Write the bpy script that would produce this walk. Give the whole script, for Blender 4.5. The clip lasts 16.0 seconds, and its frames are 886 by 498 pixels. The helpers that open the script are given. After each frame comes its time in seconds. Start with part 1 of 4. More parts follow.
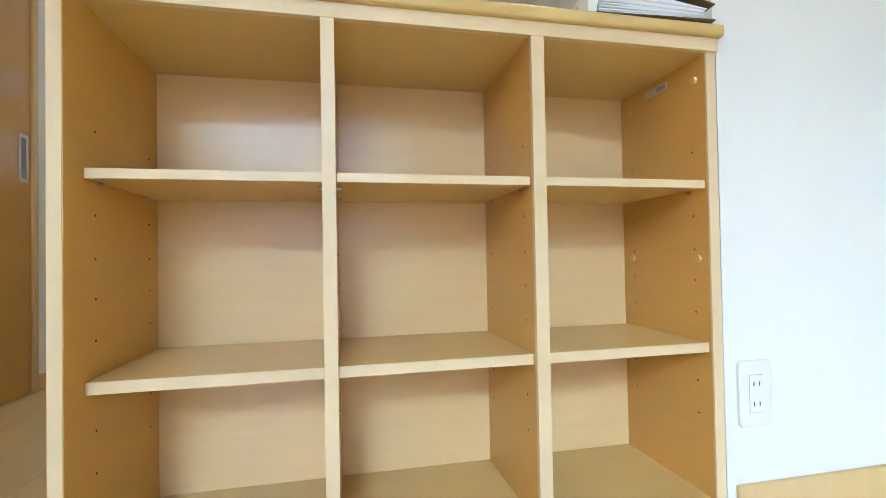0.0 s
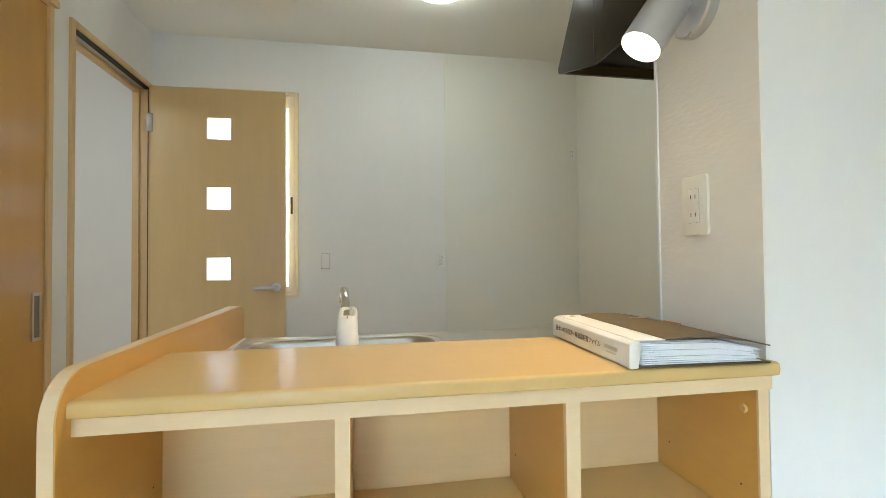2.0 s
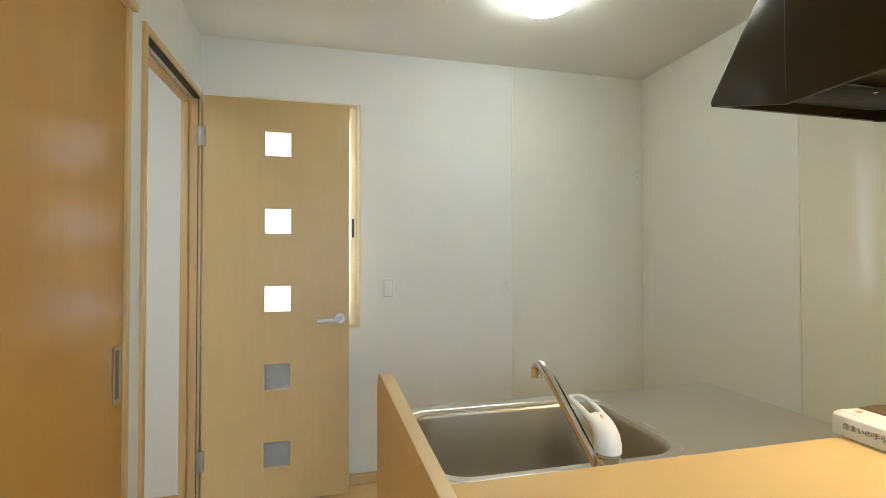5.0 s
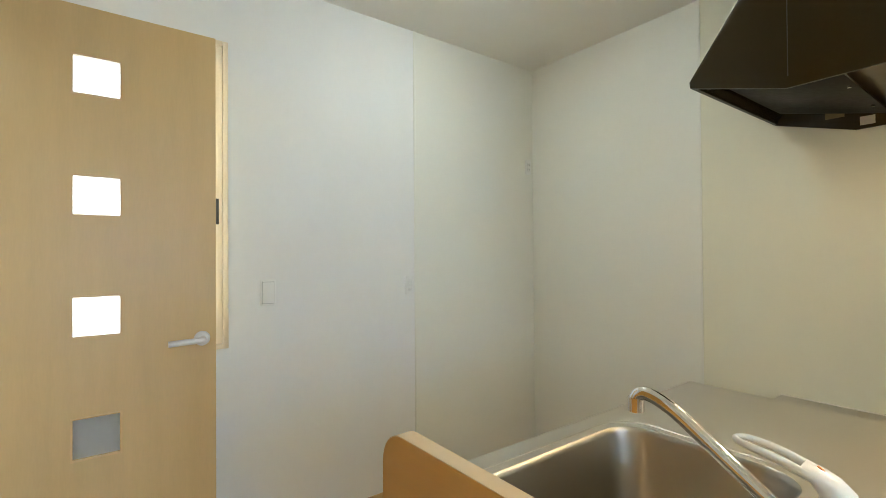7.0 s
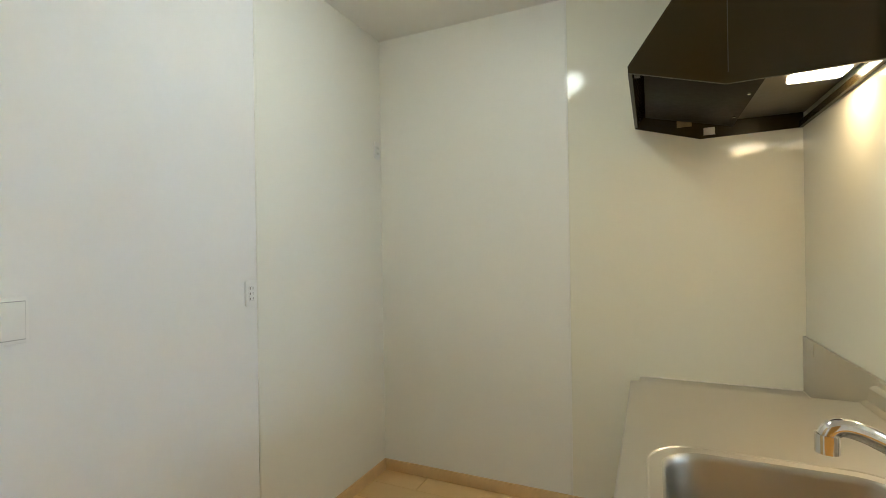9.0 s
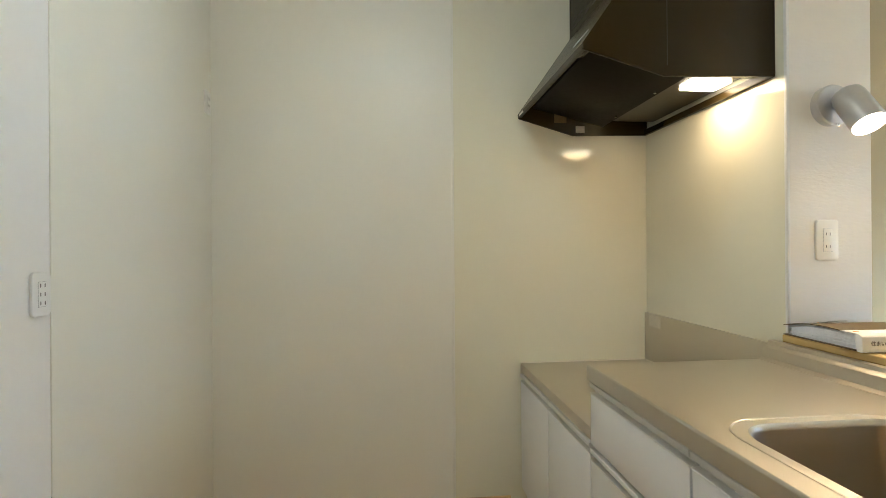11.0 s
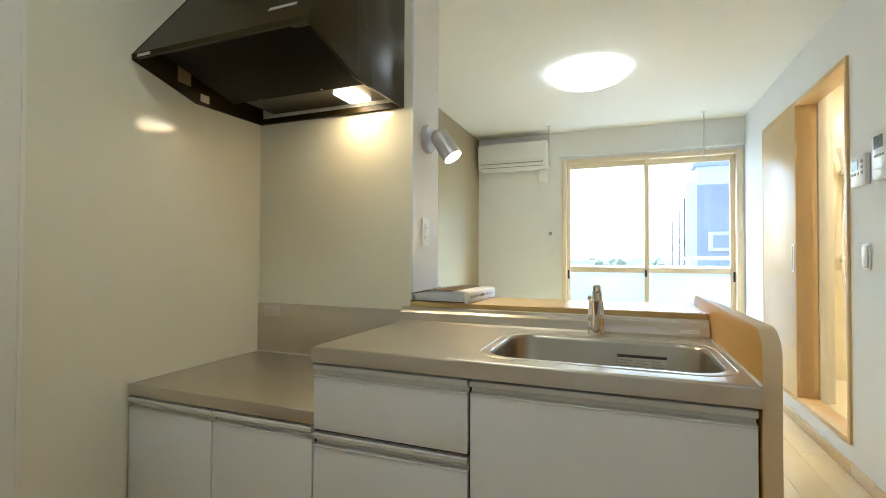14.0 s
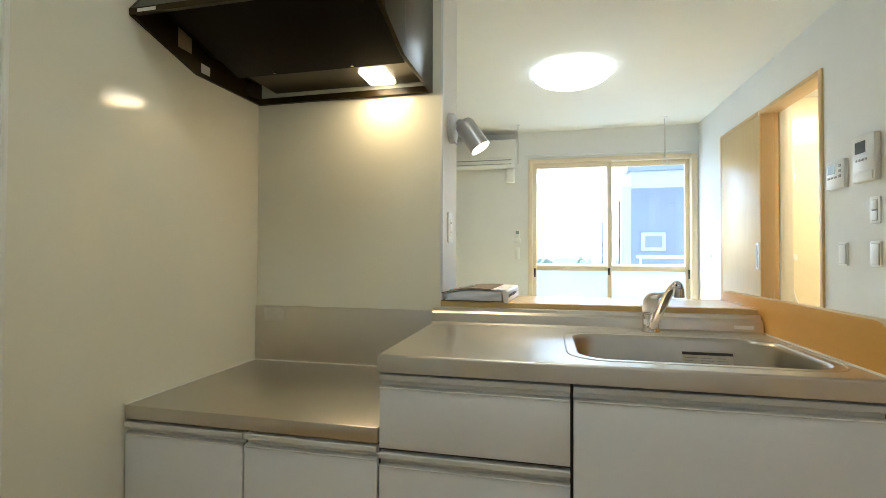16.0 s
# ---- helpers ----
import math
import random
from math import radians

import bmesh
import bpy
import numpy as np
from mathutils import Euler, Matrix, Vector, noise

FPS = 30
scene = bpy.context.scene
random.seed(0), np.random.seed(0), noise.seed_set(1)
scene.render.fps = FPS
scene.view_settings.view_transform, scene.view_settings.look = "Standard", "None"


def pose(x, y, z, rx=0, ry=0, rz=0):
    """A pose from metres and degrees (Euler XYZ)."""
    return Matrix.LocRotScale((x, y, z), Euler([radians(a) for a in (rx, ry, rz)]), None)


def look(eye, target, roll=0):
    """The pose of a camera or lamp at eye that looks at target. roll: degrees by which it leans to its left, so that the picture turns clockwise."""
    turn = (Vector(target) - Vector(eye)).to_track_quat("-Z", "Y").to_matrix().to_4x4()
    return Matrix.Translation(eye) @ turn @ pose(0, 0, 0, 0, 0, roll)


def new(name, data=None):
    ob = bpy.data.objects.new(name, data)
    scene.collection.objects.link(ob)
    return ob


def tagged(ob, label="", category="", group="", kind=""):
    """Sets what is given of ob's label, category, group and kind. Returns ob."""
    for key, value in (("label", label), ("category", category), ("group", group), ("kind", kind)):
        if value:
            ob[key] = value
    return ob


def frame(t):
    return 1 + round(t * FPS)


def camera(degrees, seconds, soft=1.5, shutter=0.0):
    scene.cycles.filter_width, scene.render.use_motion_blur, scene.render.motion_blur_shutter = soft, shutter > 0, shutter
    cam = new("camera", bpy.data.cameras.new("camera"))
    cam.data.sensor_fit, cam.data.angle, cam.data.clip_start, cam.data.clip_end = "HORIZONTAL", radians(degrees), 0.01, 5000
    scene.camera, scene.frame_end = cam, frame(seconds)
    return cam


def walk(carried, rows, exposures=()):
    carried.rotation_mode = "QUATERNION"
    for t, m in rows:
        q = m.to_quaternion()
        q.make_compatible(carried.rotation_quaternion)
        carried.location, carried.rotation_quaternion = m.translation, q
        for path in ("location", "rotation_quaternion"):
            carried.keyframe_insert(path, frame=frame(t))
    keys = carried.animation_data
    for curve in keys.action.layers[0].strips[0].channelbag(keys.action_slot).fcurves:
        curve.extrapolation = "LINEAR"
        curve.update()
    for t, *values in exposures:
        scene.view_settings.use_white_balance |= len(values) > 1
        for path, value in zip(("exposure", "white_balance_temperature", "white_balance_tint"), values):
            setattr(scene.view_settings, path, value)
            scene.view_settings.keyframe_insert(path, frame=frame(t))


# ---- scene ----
cam = camera(87.9, 16.0, soft=0.5)
PATH = [
    (0, (-0.017, -0.707, 0.478), (0.397, 1.249, 0.511), -1.0),
    (0.5, (-0.008, -0.679, 0.561), (0.382, 1.282, 0.608), -1.0),
    (1, (-0.005, -0.65, 0.736), (0.372, 1.313, 0.779), -0.9),
    (1.5, (-0.009, -0.644, 0.909), (0.358, 1.322, 0.953), -0.6),
    (2, (-0.016, -0.652, 1.052), (0.341, 1.316, 1.095), -0.5),
    (2.5, (-0.059, -0.664, 1.156), (0.29, 1.305, 1.195), -0.4),
    (3, (-0.136, -0.654, 1.216), (0.215, 1.314, 1.25), -0.4),
    (3.5, (-0.235, -0.63, 1.245), (0.115, 1.339, 1.275), -0.4),
    (3.7, (-0.281, -0.612, 1.242), (0.078, 1.356, 1.275), -0.4),
    (5.8, (-0.655, -0.157, 1.187), (0.03, 1.722, 1.217), -0.4),
    (6, (-0.691, -0.099, 1.18), (0.074, 1.749, 1.213), -0.6),
    (6.5, (-0.75, 0.035, 1.182), (0.228, 1.779, 1.219), -0.4),
    (7, (-0.77, 0.189, 1.2), (0.428, 1.791, 1.221), -0.4),
    (7.5, (-0.801, 0.336, 1.186), (0.619, 1.743, 1.215), -0.6),
    (7.8, (-0.799, 0.433, 1.194), (0.732, 1.72, 1.21), -0.4),
    (8.2, (-0.795, 0.55, 1.195), (0.859, 1.675, 1.208), -0.5),
    (10.3, (-0.683, 1.211, 1.187), (1.302, 1.46, 1.18), -0.6),
    (10.5, (-0.667, 1.261, 1.172), (1.329, 1.393, 1.171), -0.5),
    (11, (-0.577, 1.385, 1.133), (1.413, 1.187, 1.135), -0.4),
    (11.5, (-0.481, 1.518, 1.114), (1.431, 0.931, 1.122), 0.0),
    (12, (-0.407, 1.638, 1.098), (1.334, 0.655, 1.107), 0.2),
    (12.5, (-0.35, 1.762, 1.107), (1.118, 0.405, 1.118), 0.5),
    (13, (-0.266, 1.834, 1.088), (0.923, 0.226, 1.114), 0.3),
    (13.5, (-0.175, 1.871, 1.065), (0.76, 0.103, 1.097), 0.3),
    (14, (-0.12, 1.888, 1.054), (0.606, 0.025, 1.086), 0.2),
    (14.5, (-0.072, 1.911, 1.058), (0.565, 0.016, 1.092), 0.2),
    (15, (0.036, 1.9, 1.048), (0.598, -0.019, 1.082), 0.2),
    (15.5, (0.165, 1.883, 1.042), (0.662, -0.054, 1.077), 0.2),
    (16, (0.27, 1.886, 1.041), (0.711, -0.064, 1.073), 0.2),
]
walk(cam, [(t, look(eye, target, roll)) for t, eye, target, roll in PATH], exposures=((0, 3.38, 6250, 15), (2, 3.38, 6300, 11), (3.5, 3.42, 6700, 11), (6, 3.74, 6050, 10), (12.2, 3.73, 6250, 13), (13.1, 3.45, 6200, 12), (14.5, 3.38, 6120, 10), (16, 3.38, 6120, 10)))

# ---- light ----
world = bpy.data.worlds.new("sky")
scene.world = world
world.use_nodes = True
wn = world.node_tree.nodes
sky = wn.new("ShaderNodeTexSky")
sky.sky_type, sky.sun_disc = "NISHITA", False
sky.sun_elevation, sky.sun_rotation = radians(59), radians(124)
sky.dust_density = 1.5
wn["Background"].inputs["Strength"].default_value = 0.10
world.node_tree.links.new(sky.outputs[0], wn["Background"].inputs[0])


def lamp(name, kind, energy, colour, m, **kw):
    data = bpy.data.lights.new(name, kind)
    data.energy, data.color = energy, colour
    if kind == "AREA":
        data.shape, data.size, data.size_y = kw.get("shape", "RECTANGLE"), kw["size"], kw.get("size_y", kw["size"])
    elif kind == "SPOT":
        data.spot_size, data.spot_blend, data.shadow_soft_size = radians(kw["cone"]), 0.6, 0.03
    elif kind == "SUN":
        data.angle = radians(kw["angle"])
    ob = new(name, data)
    ob.matrix_world = m
    return ob


SKYLIGHT = (0.52, 0.78, 1.0)
DAY, WARM, COOL = (0.72, 0.88, 1.0), (1.0, 0.72, 0.38), (0.95, 1.0, 0.88)
lamp("sun", "SUN", 0.5, (1.0, 0.98, 0.95), look((3, -2, 6), (0, 0, 0)), angle=12)
lamp("window_daylight", "AREA", 114, SKYLIGHT, look((-2.1, -5.2, 3.6), (0.3, -0.5, 0.5)), size=3.2, size_y=1.8)
# Added unseen fill under the hall ceiling; it brightens the hall and the kitchen.
lamp("hall_fill", "AREA", 1.35, (0.86, 0.94, 0.95), look((-2.0, 0.6, 2.30), (-2.0, 0.8, 0)), size=0.8)
lamp("slit_daylight", "AREA", 1.0, DAY, look((-0.66, 2.34, 1.45), (-0.66, 0, 1.2)), size=0.5, size_y=1.1)
lamp("hood_bulb", "AREA", 0.10, (1.0, 0.68, 0.32), look((0.845, 0.366, 1.658), (0.86, 0.35, 0)), size=0.09, size_y=0.12)
lamp("spot_bulb", "SPOT", 1.3, WARM, look((0.5166, 0.142, 1.454), (0.36, 0.155, 1.22)), cone=95)
lamp("bath_bulb", "AREA", 2.4, (1.0, 0.86, 0.64), look((-2.1, -1.55, 2.28), (-1.95, -1.9, 0)), size=0.3)

# ---- materials ----


def mat(name, colour, rough=0.5, metal=0.0, vary=0.06, scale=6.0, bump=0.0, bump_scale=200.0, stretch=(1, 1, 1), emit=None, coat=0.0, trans=0.0, by_object=0.0, spec=0.5, rvar=0.15):
    m = bpy.data.materials.new(name)
    m.use_nodes = True
    n, l = m.node_tree.nodes, m.node_tree.links
    b = n["Principled BSDF"]
    b.inputs["Roughness"].default_value, b.inputs["Metallic"].default_value = rough, metal
    b.inputs["Coat Weight"].default_value = coat
    b.inputs["Transmission Weight"].default_value = trans
    b.inputs["Specular IOR Level"].default_value = spec
    tc = n.new("ShaderNodeTexCoord")
    mp = n.new("ShaderNodeMapping")
    mp.inputs["Scale"].default_value = stretch
    l.new(tc.outputs["Object"], mp.inputs[0])
    a = n.new("ShaderNodeTexNoise")
    a.inputs["Scale"].default_value, a.inputs["Detail"].default_value = scale, 6
    g = n.new("ShaderNodeTexNoise")
    g.inputs["Scale"].default_value, g.inputs["Detail"].default_value = scale * 9, 4
    l.new(mp.outputs[0], a.inputs[0]), l.new(mp.outputs[0], g.inputs[0])
    mix = n.new("ShaderNodeMath")
    mix.operation = "MULTIPLY_ADD"
    l.new(g.outputs[0], mix.inputs[0])
    mix.inputs[1].default_value = 0.6
    l.new(a.outputs[0], mix.inputs[2])
    ramp = n.new("ShaderNodeMapRange")
    l.new(mix.outputs[0], ramp.inputs[0])
    ramp.inputs[1].default_value, ramp.inputs[2].default_value = 0.5, 1.1
    ramp.inputs[3].default_value, ramp.inputs[4].default_value = 1 - vary, 1 + vary
    last = ramp.outputs[0]
    if by_object:
        oi = n.new("ShaderNodeObjectInfo")
        mr = n.new("ShaderNodeMapRange")
        l.new(oi.outputs["Random"], mr.inputs[0])
        mr.inputs[3].default_value, mr.inputs[4].default_value = 1 - by_object, 1 + by_object
        mm = n.new("ShaderNodeMath")
        mm.operation = "MULTIPLY"
        l.new(last, mm.inputs[0]), l.new(mr.outputs[0], mm.inputs[1])
        last = mm.outputs[0]
    vm = n.new("ShaderNodeVectorMath")
    vm.operation = "SCALE"
    vm.inputs[0].default_value = colour
    l.new(last, vm.inputs["Scale"])
    l.new(vm.outputs[0], b.inputs["Base Color"])
    rr = n.new("ShaderNodeMapRange")
    l.new(g.outputs[0], rr.inputs[0])
    rr.inputs[3].default_value, rr.inputs[4].default_value = rough * (1 - rvar), min(1, rough * (1 + rvar))
    l.new(rr.outputs[0], b.inputs["Roughness"])
    if bump:
        t = n.new("ShaderNodeTexNoise")
        t.inputs["Scale"].default_value, t.inputs["Detail"].default_value = bump_scale, 3
        l.new(mp.outputs[0], t.inputs[0])
        bn = n.new("ShaderNodeBump")
        bn.inputs["Strength"].default_value, bn.inputs["Distance"].default_value = bump, 0.001
        l.new(t.outputs[0], bn.inputs["Height"])
        l.new(bn.outputs[0], b.inputs["Normal"])
    if emit:
        b.inputs["Emission Color"].default_value, b.inputs["Emission Strength"].default_value = (*emit[0], 1), emit[1]
    return m


WALLPAPER = mat("white embossed wallpaper", (0.80, 0.80, 0.79), 0.75, vary=0.015, bump=0.25, bump_scale=260, stretch=(1, 1, 0.6))
JAMBPAPER = mat("ribbed wallpaper", (0.80, 0.77, 0.72), 0.75, vary=0.02, bump=0.8, bump_scale=140, stretch=(1, 0.35, 1))
ACCENT = mat("taupe wallpaper", (0.37, 0.305, 0.19), 0.75, vary=0.03, bump=0.5, bump_scale=170)
CEILING = mat("white ceiling paper", (0.82, 0.805, 0.755), 0.8, vary=0.01, bump=0.4, bump_scale=150)
PANEL = mat("glossy kitchen panel", (0.78, 0.76, 0.625), 0.10, vary=0.01, bump=0.03, bump_scale=14)
SATIN = mat("satin wall panel", (0.79, 0.785, 0.72), 0.42, vary=0.01, bump=0.08, bump_scale=14)
# One laminate in several tones: the deep orange has the compartments' shade in its colour.
MAPLE_SHADED = mat("shaded maple laminate", (0.68, 0.38, 0.095), 0.34, vary=0.04, scale=4, bump=0.06, stretch=(1, 1, 9))
MAPLE_H = mat("shaded maple laminate lengthwise", (0.80, 0.54, 0.26), 0.18, vary=0.035, scale=4, bump=0.10, stretch=(1, 1, 12))
MAPLE_BOARD = mat("shaded maple laminate board", (0.70, 0.47, 0.18), 0.36, vary=0.03, scale=4, stretch=(1, 9, 9))
COUNTER = mat("honey counter laminate", (0.65, 0.455, 0.19), 0.22, vary=0.015, scale=5, stretch=(1, 8, 8), bump=0.04)
EDGE = mat("cream edge banding", (0.74, 0.57, 0.35), 0.42, vary=0.04, scale=5, stretch=(1, 1, 6))
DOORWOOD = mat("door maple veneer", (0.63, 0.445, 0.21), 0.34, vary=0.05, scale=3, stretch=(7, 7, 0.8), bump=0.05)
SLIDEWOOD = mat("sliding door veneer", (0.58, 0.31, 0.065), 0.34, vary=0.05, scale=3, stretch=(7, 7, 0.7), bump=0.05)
FRAMEWOOD = mat("maple casing", (0.66, 0.45, 0.22), 0.38, vary=0.05, scale=4, stretch=(6, 6, 1))
SASH = mat("wood-tone aluminium sash", (0.78, 0.66, 0.48), 0.35, vary=0.04, stretch=(5, 5, 1))
FLOORWOOD = mat("pale maple floorboard", (0.70, 0.48, 0.22), 0.28, vary=0.04, scale=3, stretch=(8, 1, 1), rvar=0.04, by_object=0.05)
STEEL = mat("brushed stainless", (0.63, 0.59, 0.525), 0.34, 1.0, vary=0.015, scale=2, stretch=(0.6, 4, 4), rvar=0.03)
# Worktop steel made darker, so the hollow's shade sits in the basin colour.
BASIN = mat("satin stainless, basin shade", (0.44, 0.41, 0.35), 0.32, 1.0, vary=0.015, scale=2, rvar=0.04)
CHROME = mat("chrome", (0.72, 0.71, 0.70), 0.08, 1.0, vary=0.02)
NICKEL = mat("satin nickel", (0.62, 0.60, 0.57), 0.35, 1.0, vary=0.04)
SILVER = mat("silver paint", (0.55, 0.55, 0.56), 0.38, 0.6, vary=0.03)
RAIL = mat("anodised rail", (0.70, 0.685, 0.64), 0.40, 0.0, vary=0.0)
WHITE = mat("white plastic", (0.80, 0.80, 0.78), 0.35, vary=0.02)
IVORY = mat("ivory plastic", (0.80, 0.77, 0.68), 0.35, vary=0.02)
CABINET = mat("white cabinet door", (0.785, 0.785, 0.785), 0.36, vary=0.02, bump=0.03, bump_scale=60)
DARK = mat("dark gap", (0.03, 0.025, 0.02), 0.6)
RECESS = mat("shaded recess metal", (0.22, 0.19, 0.15), 0.4, 0.4)
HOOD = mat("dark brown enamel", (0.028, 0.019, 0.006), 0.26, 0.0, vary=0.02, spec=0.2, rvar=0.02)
# Hood underside: deep shade put into the tray colour, lamplight into the bay's brown.
TRAY_SHADED = mat("shaded black tray", (0.007, 0.0045, 0.0015), 0.45, 0.0, vary=0.02, spec=0.08)
LAMPBAY = mat("lamplit brown lamp bay", (0.045, 0.032, 0.012), 0.3, 0.0, vary=0.08)
HINGE = mat("grey hinge", (0.33, 0.31, 0.28), 0.4, 0.5, vary=0.04)
HANDLE = mat("pale satin handle", (0.70, 0.70, 0.72), 0.3, 0.3, vary=0.02)
GREY = mat("grey print and shadow lines", (0.35, 0.35, 0.35), 0.6)
INK = mat("dark print", (0.06, 0.05, 0.05), 0.6)
SOFTINK = mat("grey-brown print", (0.14, 0.125, 0.11), 0.6)
PAPER = mat("paper", (0.78, 0.80, 0.84), 0.7, vary=0.05, scale=30)
STICKER = mat("sticker", (0.62, 0.58, 0.50), 0.5, vary=0.1, scale=40)
BROWN = mat("brown leatherette", (0.11, 0.075, 0.03), 0.55, vary=0.12, scale=20, bump=0.15, bump_scale=300)
HOODLABEL = mat("brown printed label", (0.26, 0.19, 0.09), 0.5, vary=0.15, scale=60)
GASKET = mat("brown gasket", (0.09, 0.05, 0.025), 0.6)
ORANGE = mat("orange tag", (0.75, 0.28, 0.06), 0.5)
LCD = mat("green-grey display", (0.30, 0.36, 0.33), 0.25)
SCREEN = mat("dark screen", (0.05, 0.06, 0.06), 0.15)
BATHWALL = mat("cream bath panel", (0.80, 0.72, 0.53), 0.25, vary=0.03)
# The siding's blue is sky-lit shade in the colour; the pale tone includes sunlight.
FACADE = mat("grey siding in bluish shade", (0.25, 0.29, 0.34), 0.7, vary=0.08, scale=2, stretch=(1, 1, 14))
FACADE_PALE = mat("pale and sunlit walls", (0.50, 0.54, 0.58), 0.8, vary=0.04)
# Lighter than leaves are: the haze of distance is mixed into the green.
FOLIAGE = mat("far foliage in haze", (0.24, 0.29, 0.20), 0.8, vary=0.3)
GLASSDARK = mat("dark far window", (0.09, 0.11, 0.14), 0.2)
GROUND = mat("far ground", (0.34, 0.35, 0.33), 0.9, vary=0.15, scale=0.3)
CONCRETE = mat("balcony concrete", (0.55, 0.55, 0.54), 0.8, vary=0.08)
LAMP_GLOW = mat("lit diffuser", (0.8, 0.8, 0.8), 0.4, vary=0.0, emit=(COOL, 1.75))
ROOM_GLOW = mat("lit wide diffuser", (0.8, 0.8, 0.8), 0.4, vary=0.0, emit=((0.84, 0.95, 1.0), 0.60))
HOOD_GLOW = mat("lit hood lens", (0.8, 0.8, 0.8), 0.4, vary=0.0, emit=((1.0, 0.86, 0.62), 1.5))
BULB_GLOW = mat("lit bulb", (0.8, 0.8, 0.8), 0.4, vary=0.0, emit=((1.0, 0.86, 0.62), 2.5))
CLEAR = mat("clear glass", (1, 1, 1), 0.0, trans=1.0, vary=0.0)
FROST_LOW = mat("bluish frosted glass", (0.62, 0.74, 0.88), 0.5, trans=0.8, vary=0.01, bump=0.1, bump_scale=300)
FROST = mat("frosted glass", (0.92, 0.95, 0.97), 0.45, trans=0.9, vary=0.01, bump=0.1, bump_scale=300)

# ---- building helpers ----


def tri_box(bm, x0, x1, y0, y1, z0, z1, bev=0.0, seg=2):
    m = Matrix.Translation(((x0 + x1) / 2, (y0 + y1) / 2, (z0 + z1) / 2)) @ Matrix.Diagonal((x1 - x0, y1 - y0, z1 - z0, 1))
    vs = bmesh.ops.create_cube(bm, size=1, matrix=m)["verts"]
    if bev:
        es = {e for v in vs for e in v.link_edges}
        bmesh.ops.bevel(bm, geom=list(es), offset=bev, segments=seg, affect="EDGES", profile=0.5)
    return bm


def boxes(*specs, bev=0.0, seg=2):
    bm = bmesh.new()
    for s in specs:
        tri_box(bm, *s, bev=bev, seg=seg)
    return bm


def prism(points, axis, a, b, bev=0.0):
    """Extrude a polygon. axis x: points are (y, z); y: (x, z); z: (x, y)."""
    bm = bmesh.new()
    put = {"x": lambda p, q: (q, p[0], p[1]), "y": lambda p, q: (p[0], q, p[1]), "z": lambda p, q: (p[0], p[1], q)}[axis]
    lo = [bm.verts.new(put(p, a)) for p in points]
    hi = [bm.verts.new(put(p, b)) for p in points]
    bm.faces.new(lo), bm.faces.new(hi)
    for i in range(len(points)):
        j = (i + 1) % len(points)
        bm.faces.new((lo[i], lo[j], hi[j], hi[i]))
    bmesh.ops.recalc_face_normals(bm, faces=bm.faces)
    if bev:
        bmesh.ops.bevel(bm, geom=[e for e in bm.edges if e.calc_face_angle(0) > 0.5], offset=bev, segments=2, affect="EDGES", profile=0.5)
    return bm


def rod(p, q, r, r2=None, seg=20, bm=None):
    bm = bm or bmesh.new()
    p, q = Vector(p), Vector(q)
    m = Matrix.Translation((p + q) / 2) @ (q - p).to_track_quat("Z", "Y").to_matrix().to_4x4()
    bmesh.ops.create_cone(bm, cap_ends=True, segments=seg, radius1=r, radius2=r if r2 is None else r2, depth=(q - p).length, matrix=m)
    return bm


def tube(points, r, seg=12):
    """A round pipe along a polyline; r may be a list."""
    bm = bmesh.new()
    pts = [Vector(p) for p in points]
    rs = r if isinstance(r, (list, tuple)) else [r] * len(pts)
    rings, side = [], None
    for i, p in enumerate(pts):
        d = (pts[min(i + 1, len(pts) - 1)] - pts[max(i - 1, 0)]).normalized()
        if side is None:
            side = d.orthogonal().normalized()
        side = (side - d * side.dot(d)).normalized()
        up = d.cross(side)
        rings.append([bm.verts.new(p + rs[i] * (math.cos(t) * side + math.sin(t) * up)) for t in [2 * math.pi * k / seg for k in range(seg)]])
    for a, b in zip(rings, rings[1:]):
        for k in range(seg):
            bm.faces.new((a[k], a[(k + 1) % seg], b[(k + 1) % seg], b[k]))
    bm.faces.new(rings[0][::-1]), bm.faces.new(rings[-1])
    bmesh.ops.recalc_face_normals(bm, faces=bm.faces)
    return bm


def lathe(profile, centre, axis="z", seg=48):
    """Spin (radius, height) pairs round an upright axis at centre."""
    bm = bmesh.new()
    rings = []
    for r, h in profile:
        rings.append([bm.verts.new((centre[0] + r * math.cos(t), centre[1] + r * math.sin(t), centre[2] + h)) for t in [2 * math.pi * k / seg for k in range(seg)]])
    for a, b in zip(rings, rings[1:]):
        for k in range(seg):
            bm.faces.new((a[k], a[(k + 1) % seg], b[(k + 1) % seg], b[k]))
    bm.faces.new(rings[0][::-1]), bm.faces.new(rings[-1])
    bmesh.ops.recalc_face_normals(bm, faces=bm.faces)
    return bm


def spline(pts, n=8):
    out = []
    P = [Vector(p) for p in pts]
    for i in range(len(P) - 1):
        a, b, c, d = P[max(i - 1, 0)], P[i], P[i + 1], P[min(i + 2, len(P) - 1)]
        for k in range(n):
            t = k / n
            out.append(0.5 * ((2 * b) + (c - a) * t + (2 * a - 5 * b + 4 * c - d) * t * t + (3 * b - a - 3 * c + d) * t ** 3))
    return out + [P[-1]]


def round_rect(x0, x1, y0, y1, r, n=8):
    pts = []
    for cx, cy, s in ((x1 - r, y1 - r, 0), (x0 + r, y1 - r, 90), (x0 + r, y0 + r, 180), (x1 - r, y0 + r, 270)):
        for k in range(n + 1):
            t = radians(s + 90 * k / n)
            pts.append((cx + r * math.cos(t), cy + r * math.sin(t)))
    return pts


